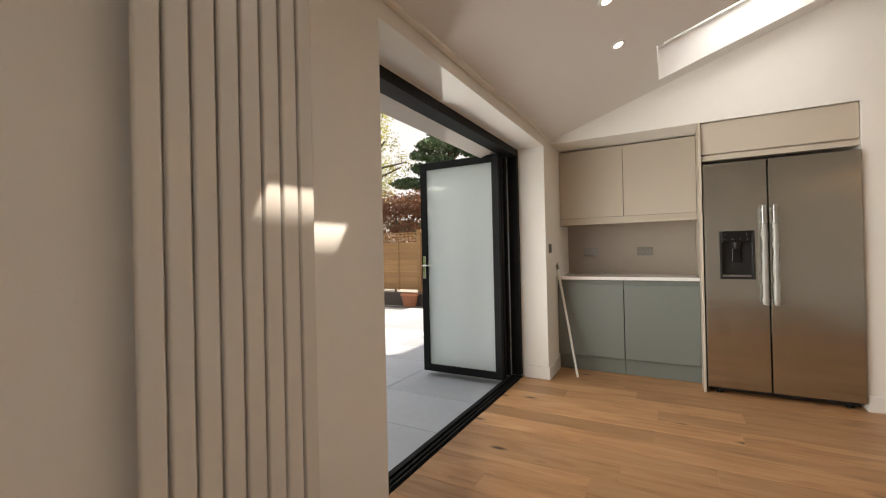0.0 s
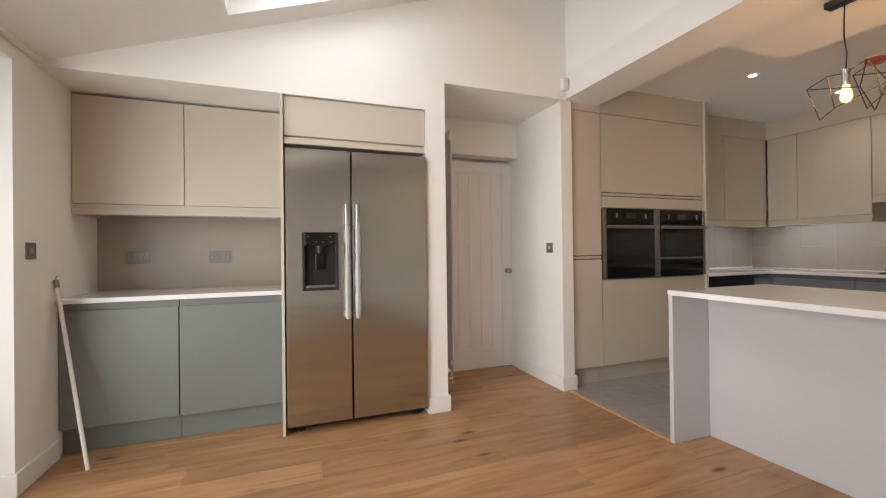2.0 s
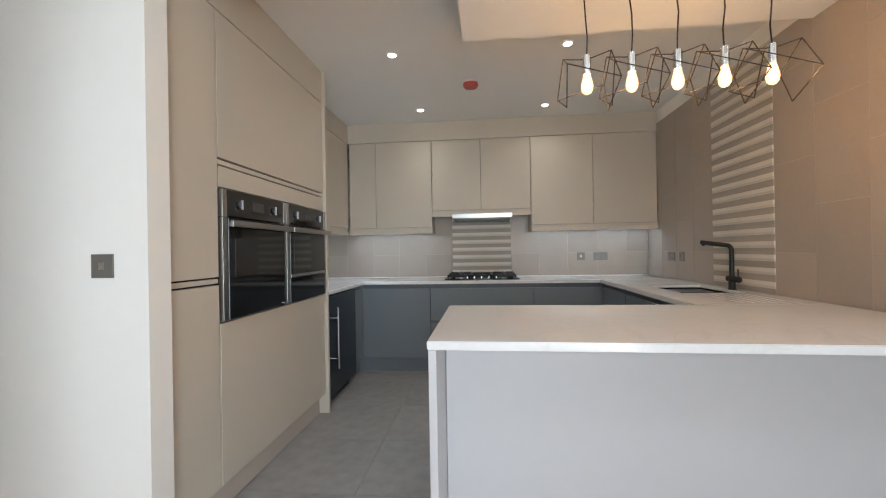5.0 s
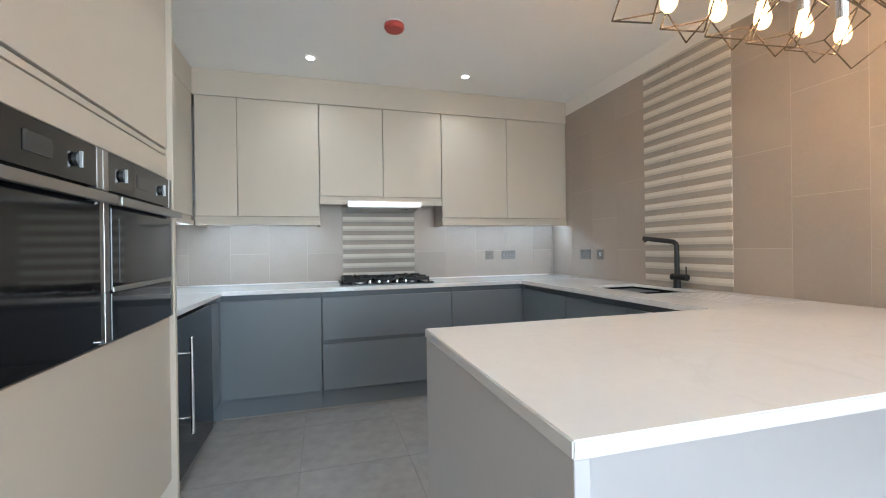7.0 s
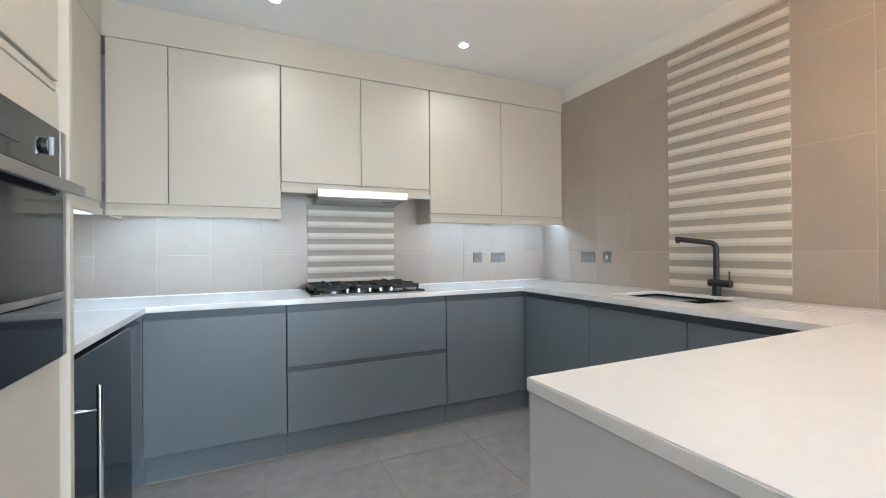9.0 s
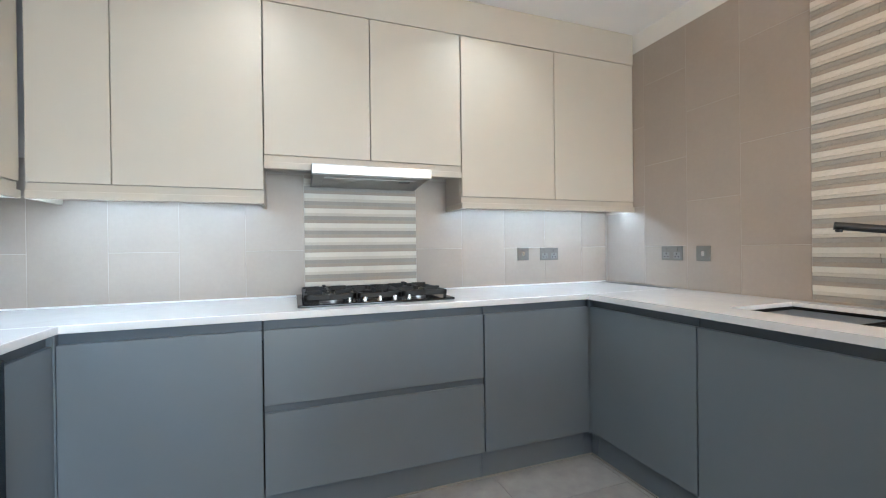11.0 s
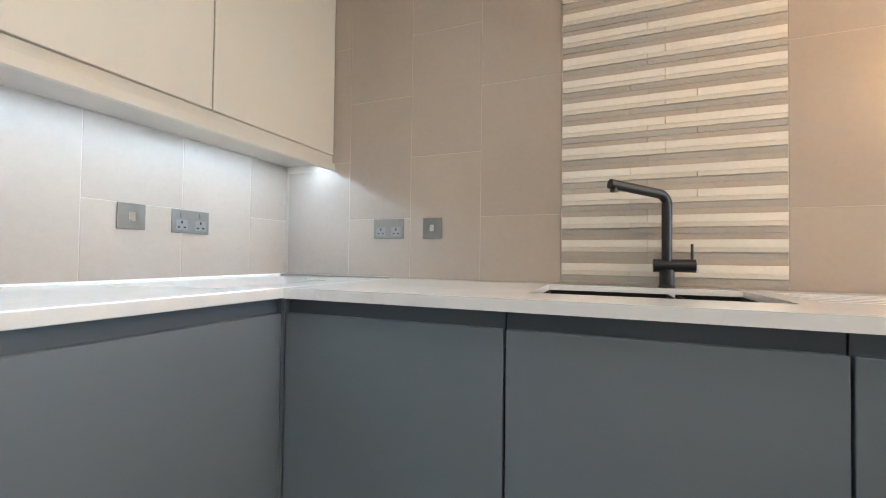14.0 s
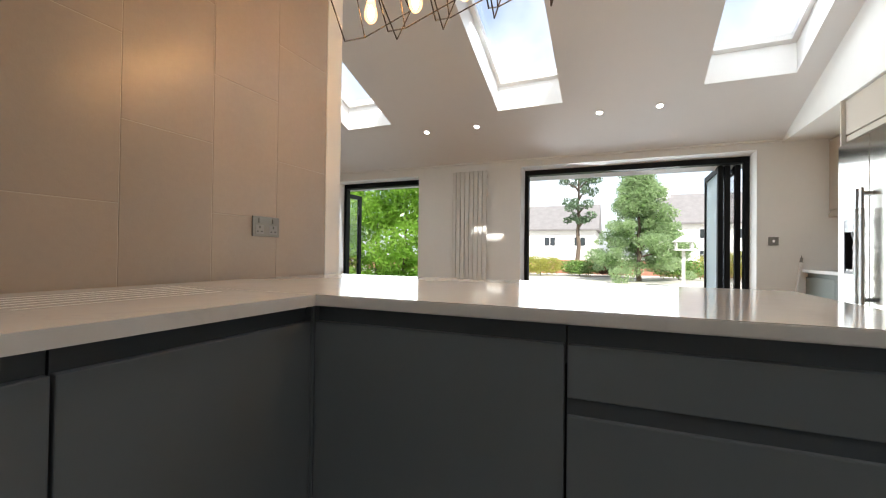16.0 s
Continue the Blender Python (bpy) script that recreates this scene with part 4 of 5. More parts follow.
for x in (1.0, 1.79):
    part("foot", lathe(bmesh.new(), (x, 4.93, 0.0), [(0.024, 0), (0.024, 0.01), (0.012, 0.014), (0.012, 0.055)]), "black_matt", root, "", True)
part("kick_grille", B(0.95, 1.845, 4.925, 4.94, 0.015, 0.055), "black_matt", root)

root = thing("fridge_bridge_unit", (1.385, 5.2, 1.90), "cashmere matt bridging cupboard above the fridge", "cabinet", "niche units")
part("body", B(0.907, 1.868, 4.91, 5.6, 1.885, 2.197), "cashmere_edge", root)
front_panel(root, "door", "y", 4.885, 0.908, 1.867, 1.935, 2.195, "cashmere", -1)
part("bottom_rail", B(0.908, 1.867, 4.888, 4.91, 1.885, 1.925, bevel=0.002), "cashmere", root)
solid("end_panel", B(0.888, 0.906, 4.862, 5.61, 0, 2.198, bevel=0.002), "cashmere", "tall cashmere matt panel beside the fridge", "end panel", "object")
for a0, a1 in ((-0.328, 0.279), (0.281, 0.887)):
    base_unit("y", 5.06, 5.60, a0, a1, [("door", 0.152, 0.848)], -1, "sage grey handleless floor unit beside the fridge", "sage", "sage", "niche units", top=0.889)
solid("worktop_niche", B(-0.33, 0.887, 5.035, 5.612, W0, TOP, bevel=0.003), "worktop", "white quartz worktop in the niche", "worktop", "object", "worktops")
solid("splashback", B(-0.33, 0.887, 5.612, 5.622, TOP, 1.45), "tile", "plain taupe splashback behind the niche worktop", "splashback", "object")
wall_unit("y", 5.24, 5.61, -0.328, 0.887, [-0.328, 0.28, 0.887], 1.452, 2.185, -1, "cashmere matt double wall cupboard in the niche", group="niche units")

# white pole that leans in the corner
root = thing("pole", (-0.105, 4.83, 0.0), "thin white pole with a grey end cap leaning in the corner", "pole")
foot, head = Vector((-0.105, 4.83, 0.003)), Vector((-0.312, 5.02, 1.0))
part("shaft", tube(bmesh.new(), foot, head, 0.0105, 0.0105, 14), "plastic", root, "", True)
up = (head - foot).normalized()
part("end_cap", tube(bmesh.new(), head - up * 0.012, head + up * 0.035, 0.0135, 0.012, 14), "plate", root, "grey end cap", True)
part("hook", sweep(bmesh.new(), [head + up * 0.03, head + up * 0.05 + Vector((0.004, -0.004, 0)), head + up * 0.058 + Vector((0.012, -0.010, 0.0))], 0.004, 8), "plate", root, "", True)

# ---- passage: door, radiator ----
root = thing("door_1", (2.59, 5.76, 0), "white cottage door with vertical grooves and a round knob", "door", kind="structure")
DX0, DX1, DF = 2.125, 3.066, 5.742
part("core", B(DX0, DX1, DF + 0.008, DF + 0.04, 0.004, 2.055), "trim", root)
part("stile", B(DX0, DX0 + 0.11, DF, DF + 0.008, 0.004, 2.055, bevel=0.002), "trim", root)
part("stile", B(DX1 - 0.11, DX1, DF, DF + 0.008, 0.004, 2.055, bevel=0.002), "trim", root)
part("top_rail", B(DX0 + 0.11, DX1 - 0.11, DF, DF + 0.008, 1.93, 2.055, bevel=0.002), "trim", root)
part("bottom_rail", B(DX0 + 0.11, DX1 - 0.11, DF, DF + 0.008, 0.004, 0.21, bevel=0.002), "trim", root)
for i in range(6):
    w = (DX1 - DX0 - 0.22) / 6
    part("board", B(DX0 + 0.11 + i * w + 0.0018, DX0 + 0.11 + (i + 1) * w - 0.0018, DF + 0.004, DF + 0.009, 0.211, 1.929, bevel=0.0015), "trim", root)
k = part("knob", lathe(bmesh.new(), (3.012, DF, 0.965), [(0.026, 0), (0.026, 0.006), (0.011, 0.010), (0.011, 0.03), (0.024, 0.04), (0.028, 0.052), (0.022, 0.064)], axis=(0, -1, 0)), "steel", root, "round satin steel knob", True)
solid("door_lining", B(3.0665, 3.0695, 5.60, 5.742, 0, 2.08), "trim", "white door lining", "trim")


def radiator(base, n, pitch, z0, z1, off, label, sign):
    """Flat upright tubes on two headers; it hangs on a wall across axis, facing sign."""
    root = thing("radiator", base, label, "radiator", "vertical radiators")
    bx0, by0 = base[0], base[1]

    def bx(d0, d1, s0, s1, q0, q1, bev=0.0):
        return B(bx0 + sign * d0, bx0 + sign * d1, by0 + s0, by0 + s1, q0, q1, bevel=bev, seg=3)
    for i in range(n):
        part("tube", bx(0.050 + off, 0.068 + off, i * pitch + 0.004, (i + 1) * pitch - 0.004, z0, z1, 0.006), "radiator", root)
    for z in (z0 + 0.05, z1 - 0.09):
        part("header", bx(0.030 + off, 0.050 + off, 0.004, n * pitch - 0.004, z, z + 0.04, 0.005), "radiator", root)
    for z in (z0 + 0.2, z1 - 0.25):
        part("bracket", bx(0.0, 0.031 + off, n * pitch / 2 - 0.02, n * pitch / 2 + 0.02, z, z + 0.03), "radiator", root)
    for s in (0.02, n * pitch - 0.02):
        v = tube(bmesh.new(), (bx0 + sign * (0.055 + off), by0 + s, z0 - 0.09), (bx0 + sign * (0.055 + off), by0 + s, z0), 0.011)
        tube(v, (bx0 + sign * (0.055 + off), by0 + s, z0 - 0.06), (bx0, by0 + s, z0 - 0.06), 0.009)
        part("valve", v, "chrome", root, "chrome radiator valve", True)


radiator((WEST, 1.305, 0.2), 8, 0.0605, 0.20, 2.115, 0.0, "tall white column radiator on the garden wall", 1)
radiator((2.02, 5.0, 0.2), 5, 0.07, 0.24, 2.12, 0.045, "tall slim white radiator on the passage wall", 1)

# ---- sockets and switches ----
def plate(at, facing, double, label, rocker=False):
    """A satin plate of 86 mm; facing is 'x+', 'x-', 'y+' or 'y-'."""
    root = thing("wall_socket" if not rocker else "light_switch", at, label, "socket" if not rocker else "light switch", "sockets and switches")
    w = 0.073 if double else 0.043
    sg = 1 if facing[1] == "+" else -1

    def bx(s0, s1, d0, d1, q0, q1, bev=0.0):
        if facing[0] == "x":
            return B(at[0] + sg * d0, at[0] + sg * d1, at[1] + s0, at[1] + s1, at[2] + q0, at[2] + q1, bevel=bev)
        return B(at[0] + s0, at[0] + s1, at[1] + sg * d0, at[1] + sg * d1, at[2] + q0, at[2] + q1, bevel=bev)
    part("face_plate", bx(-w, w, 0, 0.007, -0.043, 0.043, 0.002), "plate", root)
    cs = (-0.037, 0.037) if double else (0,)
    for c in cs:
        if rocker:
            part("rocker", bx(c - 0.010, c + 0.010, 0.007, 0.010, -0.014, 0.014, 0.001), "chrome", root)
        else:
            part("insert", bx(c - 0.022, c + 0.022, 0.0065, 0.0078, -0.032, 0.006), "socket_insert", root)
            part("pin_hole", bx(c - 0.003, c + 0.003, 0.0072, 0.0082, -0.008, 0.002), "dark_gap", root)
            for d in (-0.011, 0.011):
                part("pin_hole", bx(c + d - 0.004, c + d + 0.004, 0.0072, 0.0082, -0.024, -0.019), "dark_gap", root)
            part("rocker", bx(c - 0.007, c + 0.007, 0.007, 0.011, 0.014, 0.034, 0.001), "plate", root)


HW, SW, NW = EAST - 0.0005, SOUTH_K + 0.0005, 5.5195
plate((HW, 2.664, 1.132), "x-", False, "satin nickel switch plate on the hob splashback", True)
plate((HW, 2.457, 1.130), "x-", True, "satin nickel double socket on the hob splashback")
plate((5.795, SW, 1.131), "y+", True, "satin nickel double socket on the sink wall")
plate((5.589, SW, 1.131), "y+", False, "satin nickel fused switch on the sink wall", True)
plate((3.513, SW, 1.139), "y+", True, "satin nickel double socket above the breakfast bar")
plate((5.02, NW, 1.13), "y-", False, "satin nickel switch above the wine cooler", True)
plate((3.0625, 5.075, 1.19), "x-", False, "satin nickel light switch in the passage", True)
plate((WEST + 0.0005, 4.80, 1.20), "x+", False, "satin nickel light switch beside the garden doors", True)
plate((-0.09, 5.6115, 1.15), "y-", True, "satin nickel double socket in the niche")
plate((0.44, 5.6115, 1.15), "y-", True, "satin nickel double socket in the niche")

# loose strip of metal trim that lies in the corner of the worktop
solid("metal_trim_strip", B(5.76, 6.335, 1.995, 2.022, TOP, TOP + 0.006, bevel=0.002), "steel_dark", "loose grey metal strip lying on the worktop", "trim strip", "object")

# burglar sensor
root = thing("alarm_sensor", (3.06, 4.83, 2.47), "small white alarm sensor in the corner", "alarm sensor")
part("housing", B(3.028, 3.085, 4.815, 4.861, 2.47, 2.57, bevel=0.010, seg=3), "plastic", root)
part("lens", B(3.036, 3.077, 4.811, 4.816, 2.485, 2.525, bevel=0.002), "trim", root)

# ---- ceiling lights ----
NORMAL = Vector((0.349, 0, -1)).normalized()


def downlight(at, axis):
    root = thing("downlight", at, "small round white recessed downlight", "downlight", "downlights")
    part("bezel", lathe(bmesh.new(), at, [(0.043, 0), (0.043, 0.003), (0.036, 0.006)], axis=axis), "trim", root, "", True)
    part("lamp", lathe(bmesh.new(), Vector(at) + Vector(axis) * 0.0055, [(0.028, 0), (0.028, 0.002)], axis=axis), "downlight", root, "", True)


for x, y in ((4.55, 4.33), (5.71, 4.31), (5.74, 3.11), (4.55, 3.13)):
    downlight((x, y, CEIL_K), (0, 0, -1))
for y in (1.24, 1.864, 3.17, 3.71):
    downlight((0.41, y, slope(0.41)), tuple(NORMAL))
root = thing("smoke_alarm", (5.10, 3.80, CEIL_K), "round smoke alarm with a red dust cover on the ceiling", "smoke alarm")
part("base", lathe(bmesh.new(), (5.10, 3.80, CEIL_K), [(0.055, 0), (0.055, 0.012), (0.05, 0.016)], axis=(0, 0, -1)), "plastic", root, "", True)
part("dust_cover", lathe(bmesh.new(), (5.10, 3.80, CEIL_K - 0.014), [(0.060, 0), (0.062, 0.02), (0.052, 0.034)], axis=(0, 0, -1)), "red_cap", root, "red dust cover", True)

# ---- pendant over the bar ----
PX = 3.55
root = thing("pendant_light", (PX, 2.875, SOFFIT), "black bar pendant with five wire cages and glowing bulbs", "pendant light")
part("ceiling_bar", B(PX - 0.03, PX + 0.03, 2.42, 3.325, SOFFIT - 0.032, SOFFIT, bevel=0.003), "black_matt", root)
for i in range(5):
    y = 3.252 - i * 0.187
    cord = [(PX, y, SOFFIT - 0.03)] + [(PX + 0.004 * math.sin(2.2 * q), y + 0.006 * math.sin(1.3 * q + i), SOFFIT - 0.03 - q * 0.085) for q in range(1, 4)] + [(PX, y, 2.055)]
    part("cord", sweep(bmesh.new(), cord, 0.0032, 8), "black_matt", root, "", True)
    h = part("lamp_holder", lathe(bmesh.new(), (PX, y, 2.062), [(0.008, 0), (0.019, 0.006), (0.019, 0.016), (0.0185, 0.018), (0.0185, 0.086)], axis=(0, 0, -1)), "chrome", root, "chrome lamp holder", True)
    bl = part("bulb", lathe(bmesh.new(), (PX, y, 1.976), [(0.013, 0), (0.016, 0.012), (0.022, 0.036), (0.025, 0.054), (0.022, 0.070), (0.014, 0.082), (0.004, 0.087)], axis=(0, 0, -1)), "bulb_glass", root, "clear glass filament bulb", True)
    bl.visible_shadow = False
    part("filament", lathe(bmesh.new(), (PX, y, 1.955), [(0.004, 0), (0.0105, 0.014), (0.0115, 0.040), (0.005, 0.052)], 12, axis=(0, 0, -1)), "bulb", bl, "", True)
    ends = []
    for s, tw in ((-1, 14), (1, -16)):
        ends.append([Vector((PX + 0.122 * math.cos(radians(a + tw)), y + s * (0.094 + 0.012 * (q % 2)), 1.944 + 0.122 * math.sin(radians(a + tw)))) for q, a in enumerate((90, 180, 270, 0))])
    hold = Vector((PX, y, 2.04))
    wires = [(hold, e[0]) for e in ends] + [(a, b) for e in ends for a, b in zip(e, e[1:] + e[:1])]
    wires += [(ends[0][1], ends[1][1]), (ends[0][3], ends[1][3])]
    for a, b in wires:
        part("cage_wire", tube(bmesh.new(), a, b, 0.0026, 0.0026, 6), "wire", root)

# ---- skylights ----
for i, (y0, y1) in enumerate(SKY):
    root = thing("skylight", ((SKY_X[0] + SKY_X[1]) / 2, (y0 + y1) / 2, slope(1.3) + T), "white framed roof window in a deep plastered shaft", "skylight", "roof windows", "structure")
    f = 0.045
    for a, b, c, d in ((SKY_X[0], SKY_X[0] + f, y0, y1), (SKY_X[1] - f, SKY_X[1], y0, y1), (SKY_X[0] + f, SKY_X[1] - f, y0, y0 + f), (SKY_X[0] + f, SKY_X[1] - f, y1 - f, y1)):
        part("frame", prism(bmesh.new(), [(a, slope(a) + T - 0.05), (b, slope(b) + T - 0.05), (b, slope(b) + T + 0.01), (a, slope(a) + T + 0.01)], "y", c + 0.001, d - 0.001), "trim", root)
    a, b = SKY_X[0] + f, SKY_X[1] - f
    p = part("pane", prism(bmesh.new(), [(a, slope(a) + T - 0.015), (b, slope(b) + T - 0.015), (b, slope(b) + T - 0.010), (a, slope(a) + T - 0.010)], "y", y0 + f, y1 - f), "glass", root)
    p.visible_shadow = False

# ---- garden doors ----
def door_frame(name, y0, y1, z1, label):
    root = thing(name, (-0.61, (y0 + y1) / 2, 0), label, "garden door", kind="structure")
    part("head_track", B(-0.70, -0.575, y0, y1, z1 - 0.07, z1 - 0.001, bevel=0.003), "anthracite", root)
    for a, b in ((y0, y0 + 0.05), (y1 - 0.05, y1)):
        part("jamb", B(-0.665, -0.575, a + 0.001, b - 0.001, 0.02, z1 - 0.071, bevel=0.003), "anthracite", root)
    part("sill", B(-0.70, -0.575, y0, y1, -0.03, 0.004), "anthracite", root)
    for x in (-0.655, -0.62, -0.59):
        part("track_rail", B(x - 0.006, x + 0.006, y0 + 0.05, y1 - 0.05, 0.0045, 0.018, bevel=0.002), "anthracite", root)
    return root


def leaf(root, y, x0, x1, z0, z1, glass, handle=False):
    """One opened leaf, square to the wall."""
    fr = bmesh.new()
    w, t = 0.068, 0.052
    f = part("leaf_frame", box(fr, x0, x0 + w, y, y + t, z0, z1, bevel=0.004), "anthracite", root)
    part("leaf_stile", B(x1 - w, x1, y, y + t, z0, z1, bevel=0.004), "anthracite", root)
    part("leaf_rail", B(x0 + w, x1 - w, y, y + t, z0, z0 + w, bevel=0.004), "anthracite", root)
    part("leaf_rail", B(x0 + w, x1 - w, y, y + t, z1 - w, z1, bevel=0.004), "anthracite", root)
    g = part("leaf_pane", B(x0 + w, x1 - w, y + 0.016, y + 0.036, z0 + w, z1 - w), glass, root, "pane under a pale protective film" if glass == "film" else "")
    if glass == "glass":
        g.visible_shadow = False
    if handle:
        hb = part("handle_plate", B(x0 + 0.02, x0 + 0.048, y - 0.008, y, 0.93, 1.15, bevel=0.003), "chrome", f, "steel lever handle")
        part("lever", tube(bmesh.new(), (x0 + 0.034, y - 0.04, 1.06), (x0 + 0.15, y - 0.04, 1.06), 0.008), "chrome", f, "", True)
        part("lever_neck", tube(bmesh.new(), (x0 + 0.034, y - 0.04, 1.06), (x0 + 0.034, y - 0.006, 1.06), 0.009), "chrome", f, "", True)


root = door_frame("door_2", 2.21, 4.66, 2.142, "anthracite aluminium bifold doors folded open to the patio")
leaf(root, 4.385, -1.50, -0.672, 0.022, 2.066, "film", True)
leaf(root, 4.452, -1.47, -0.672, 0.022, 2.066, "glass")
leaf(root, 4.548, -1.47, -0.672, 0.022, 2.066, "glass")
root = door_frame("door_3", -0.67, 0.774, 2.112, "anthracite aluminium bifold doors standing open to the garden")
leaf(root, -0.95, -1.40, -0.712, 0.022, 2.04, "glass")
solid("soffit_board", B(-0.84, -0.701, -1.8, 5.3, 2.143, 2.17, bevel=0.003), "trim", "white soffit board under the eaves", "soffit")

# ---- skirting boards ----
def skirting(x0, x1, y0, y1):
    solid("baseboard", B(x0, x1, y0, y1, 0.0, 0.115, bevel=0.006), "trim", "white painted skirting board with a rounded top", "baseboard")


skirting(WEST, WEST + 0.018, 4.645, 5.05)
skirting(-0.56, WEST + 0.018, 4.642, 4.6595)
skirting(WEST, WEST + 0.018, 0.79, 2.195)
skirting(3.045, 3.0625, 4.90, 5.60)
skirting(3.045, 3.188, 4.882, 4.8995)
skirting(3.1705, 3.188, 4.90, 4.922)
skirting(1.868, 2.038, 4.852, 4.8695)
skirting(2.0205, 2.038, 4.87, 5.60)

# ---- wall tiles ----
def tile_x(parent, y0, y1, z0, z1, x=EAST):
    part("tile", B(x, x + 0.010, y0 + 0.001, y1 - 0.001, z0 + 0.0013, z1 - 0.0013, bevel=0.001, seg=1), "tile", parent)


def tile_y(parent, x0, x1, z0, z1, y=SOUTH_K, sign=-1):
    part("tile", B(x0 + 0.001, x1 - 0.001, y, y + sign * 0.010, z0 + 0.0013, z1 - 0.0013, bevel=0.001, seg=1), "tile", parent)


def rows(kind, z0, z1):
    first = 1.175 if kind == "A" else 1.436
    cuts = [z0] + [first + 0.524 * k for k in range(-2, 4) if z0 + 0.02 < first + 0.524 * k < z1 - 0.02] + [z1]
    return zip(cuts, cuts[1:])


TT = 2.47
wall_s = solid("wall_tiles_sink", B(3.122, EAST + 0.008, SOUTH_K - 0.0115, SOUTH_K - 0.0012, 0.88, TT), "grout", "taupe tiled wall behind the sink", "tiled wall")
cols = [(6.352, 6.002, "B"), (6.002, 5.694, "A"), (5.694, 5.384, "B"), (5.384, 5.073, "A"), (4.395, 4.082, "A"), (4.082, 3.768, "B"), (3.768, 3.452, "A"), (3.452, 3.122, "B")]
for x1, x0, kd in cols:
    for z0, z1 in rows(kd, TOP - 0.02, min(TT, SOFFIT) if x0 < 3.9 else TT):
        tile_y(wall_s, x0, x1, z0, z1)
wall_h = solid("wall_tiles_hob", B(EAST + 0.0012, EAST + 0.0115, 1.962, 5.525, 0.88, 1.62), "grout", "taupe tiled splashback behind the hob", "tiled wall")
cols = [(5.52, 5.29, "A"), (5.29, 4.979, "B"), (4.979, 4.68, "A"), (4.68, 4.371, "B"), (4.371, 4.072, "A"), (3.416, 3.11, "A"), (3.11, 2.803, "B"), (2.803, 2.488, "A"), (2.488, 2.179, "B"), (2.179, 1.962, "A")]
for y1, y0, kd in cols:
    for z0, z1 in rows(kd, TOP - 0.02, 1.60 if 3.0 < y0 < 4.4 else 1.44):
        tile_x(wall_h, y0, y1, z0, z1)
wall_n = solid("wall_tiles_cooler", B(4.774, EAST, 5.5212, 5.5295, 0.88, 1.44), "grout", "taupe tiled splashback above the wine cooler", "tiled wall")
for i in range(5):
    x0 = 4.776 + 0.31 * i
    for z0, z1 in rows("AB"[i % 2], TOP - 0.02, 1.44):
        tile_y(wall_n, x0, min(x0 + 0.31, 6.352), z0, z1, 5.52, 1)

# bands of split-face tiles
rnd = random.Random(4)


def bands(parent, axis, a0, a1, z0, z1, face, sign):
    pitch = 0.0835
    k = 0
    while True:
        c = 0.975 + pitch * (k - 1)
        k += 1
        if c - 0.06 > z1:
            break
        for lo, hi, mat, proud in ((c - 0.021, c - 0.0052, "tile_cream", 0.0062), (c - 0.0050, c + 0.0205, "tile_white", 0.007), (c + 0.0208, c + 0.0402, "tile_brown", 0.002), (c + 0.0404, c + 0.0615, "tile_grey", 0.003)):
            lo2, hi2 = max(lo, z0), min(hi, z1)
            if hi2 - lo2 < 0.006:
                continue
            cut = a0 + (a1 - a0) * rnd.choice((0.36, 0.5, 0.58, 0.66))
            for s0, s1 in ((a0, cut), (cut, a1)):
                p = face + sign * (proud + rnd.uniform(-0.0012, 0.0012))
                if axis == "x":
                    bmx = B(p, face - sign * 0.008, s0 + 0.0005, s1 - 0.0005, lo2, hi2, bevel=0.0007, seg=1)
                else:
                    bmx = B(s0 + 0.0005, s1 - 0.0005, p, face - sign * 0.008, lo2, hi2, bevel=0.0007, seg=1)
                part("split_tile", bmx, mat, parent)


bands(wall_s, "y", 4.397, 5.071, TOP + 0.001, TT, SOUTH_K, 1)
bands(wall_h, "x", 3.418, 4.070, TOP + 0.001, 1.60, EAST, -1)

# ---- garden ----
ground = solid("ground", B(-400, 60, -250, 250, -0.6, -0.075), "ground", "pale sunlit garden ground", "ground")
solid("plinth", B(-0.712, -0.56, -1.8, 5.9, -0.6, -0.031), "joint", "rendered base of the house wall", "house base")


def foliage(name, mat, blobs, n, size, seed, parent=None, label="", category="", kind="object"):
    """Many small bent leaves scattered through blobs (x, y, z, rx, ry, rz); denser near each blob's skin."""
    g = np.random.default_rng(seed)
    vol = np.array([b[3] * b[4] * b[5] for b in blobs]) ** 0.67
    pick = g.choice(len(blobs), n, p=vol / vol.sum())
    bl = np.array(blobs)[pick]
    d = g.normal(size=(n, 3))
    d /= np.linalg.norm(d, axis=1)[:, None]
    r = g.uniform(0.35, 1.0, n) ** 0.45 * g.uniform(0.8, 1.12, n)
    c = bl[:, :3] + d * r[:, None] * bl[:, 3:]
    u = g.normal(size=(n, 3))
    u /= np.linalg.norm(u, axis=1)[:, None]
    v = np.cross(u, g.normal(size=(n, 3)))
    v /= np.linalg.norm(v, axis=1)[:, None]
    s = size * g.uniform(0.6, 1.4, n)[:, None]
    verts = np.stack([c - u * s, c + v * s * 0.45, c + u * s, c - v * s * 0.45], 1).reshape(-1, 3)
    faces = [(4 * i, 4 * i + 1, 4 * i + 2, 4 * i + 3) for i in range(n)]
    if parent is not None:
        verts = verts - np.array(BASE[parent])
    me = bpy.data.meshes.new(name)
    me.from_pydata(verts.tolist(), [], faces)
    me.materials.append(M[mat])
    ob = new(name, me)
    if parent is not None:
        ob.parent = parent
        return tagged(ob, kind="stuff")
    return tagged(ob, label, category, "", kind)


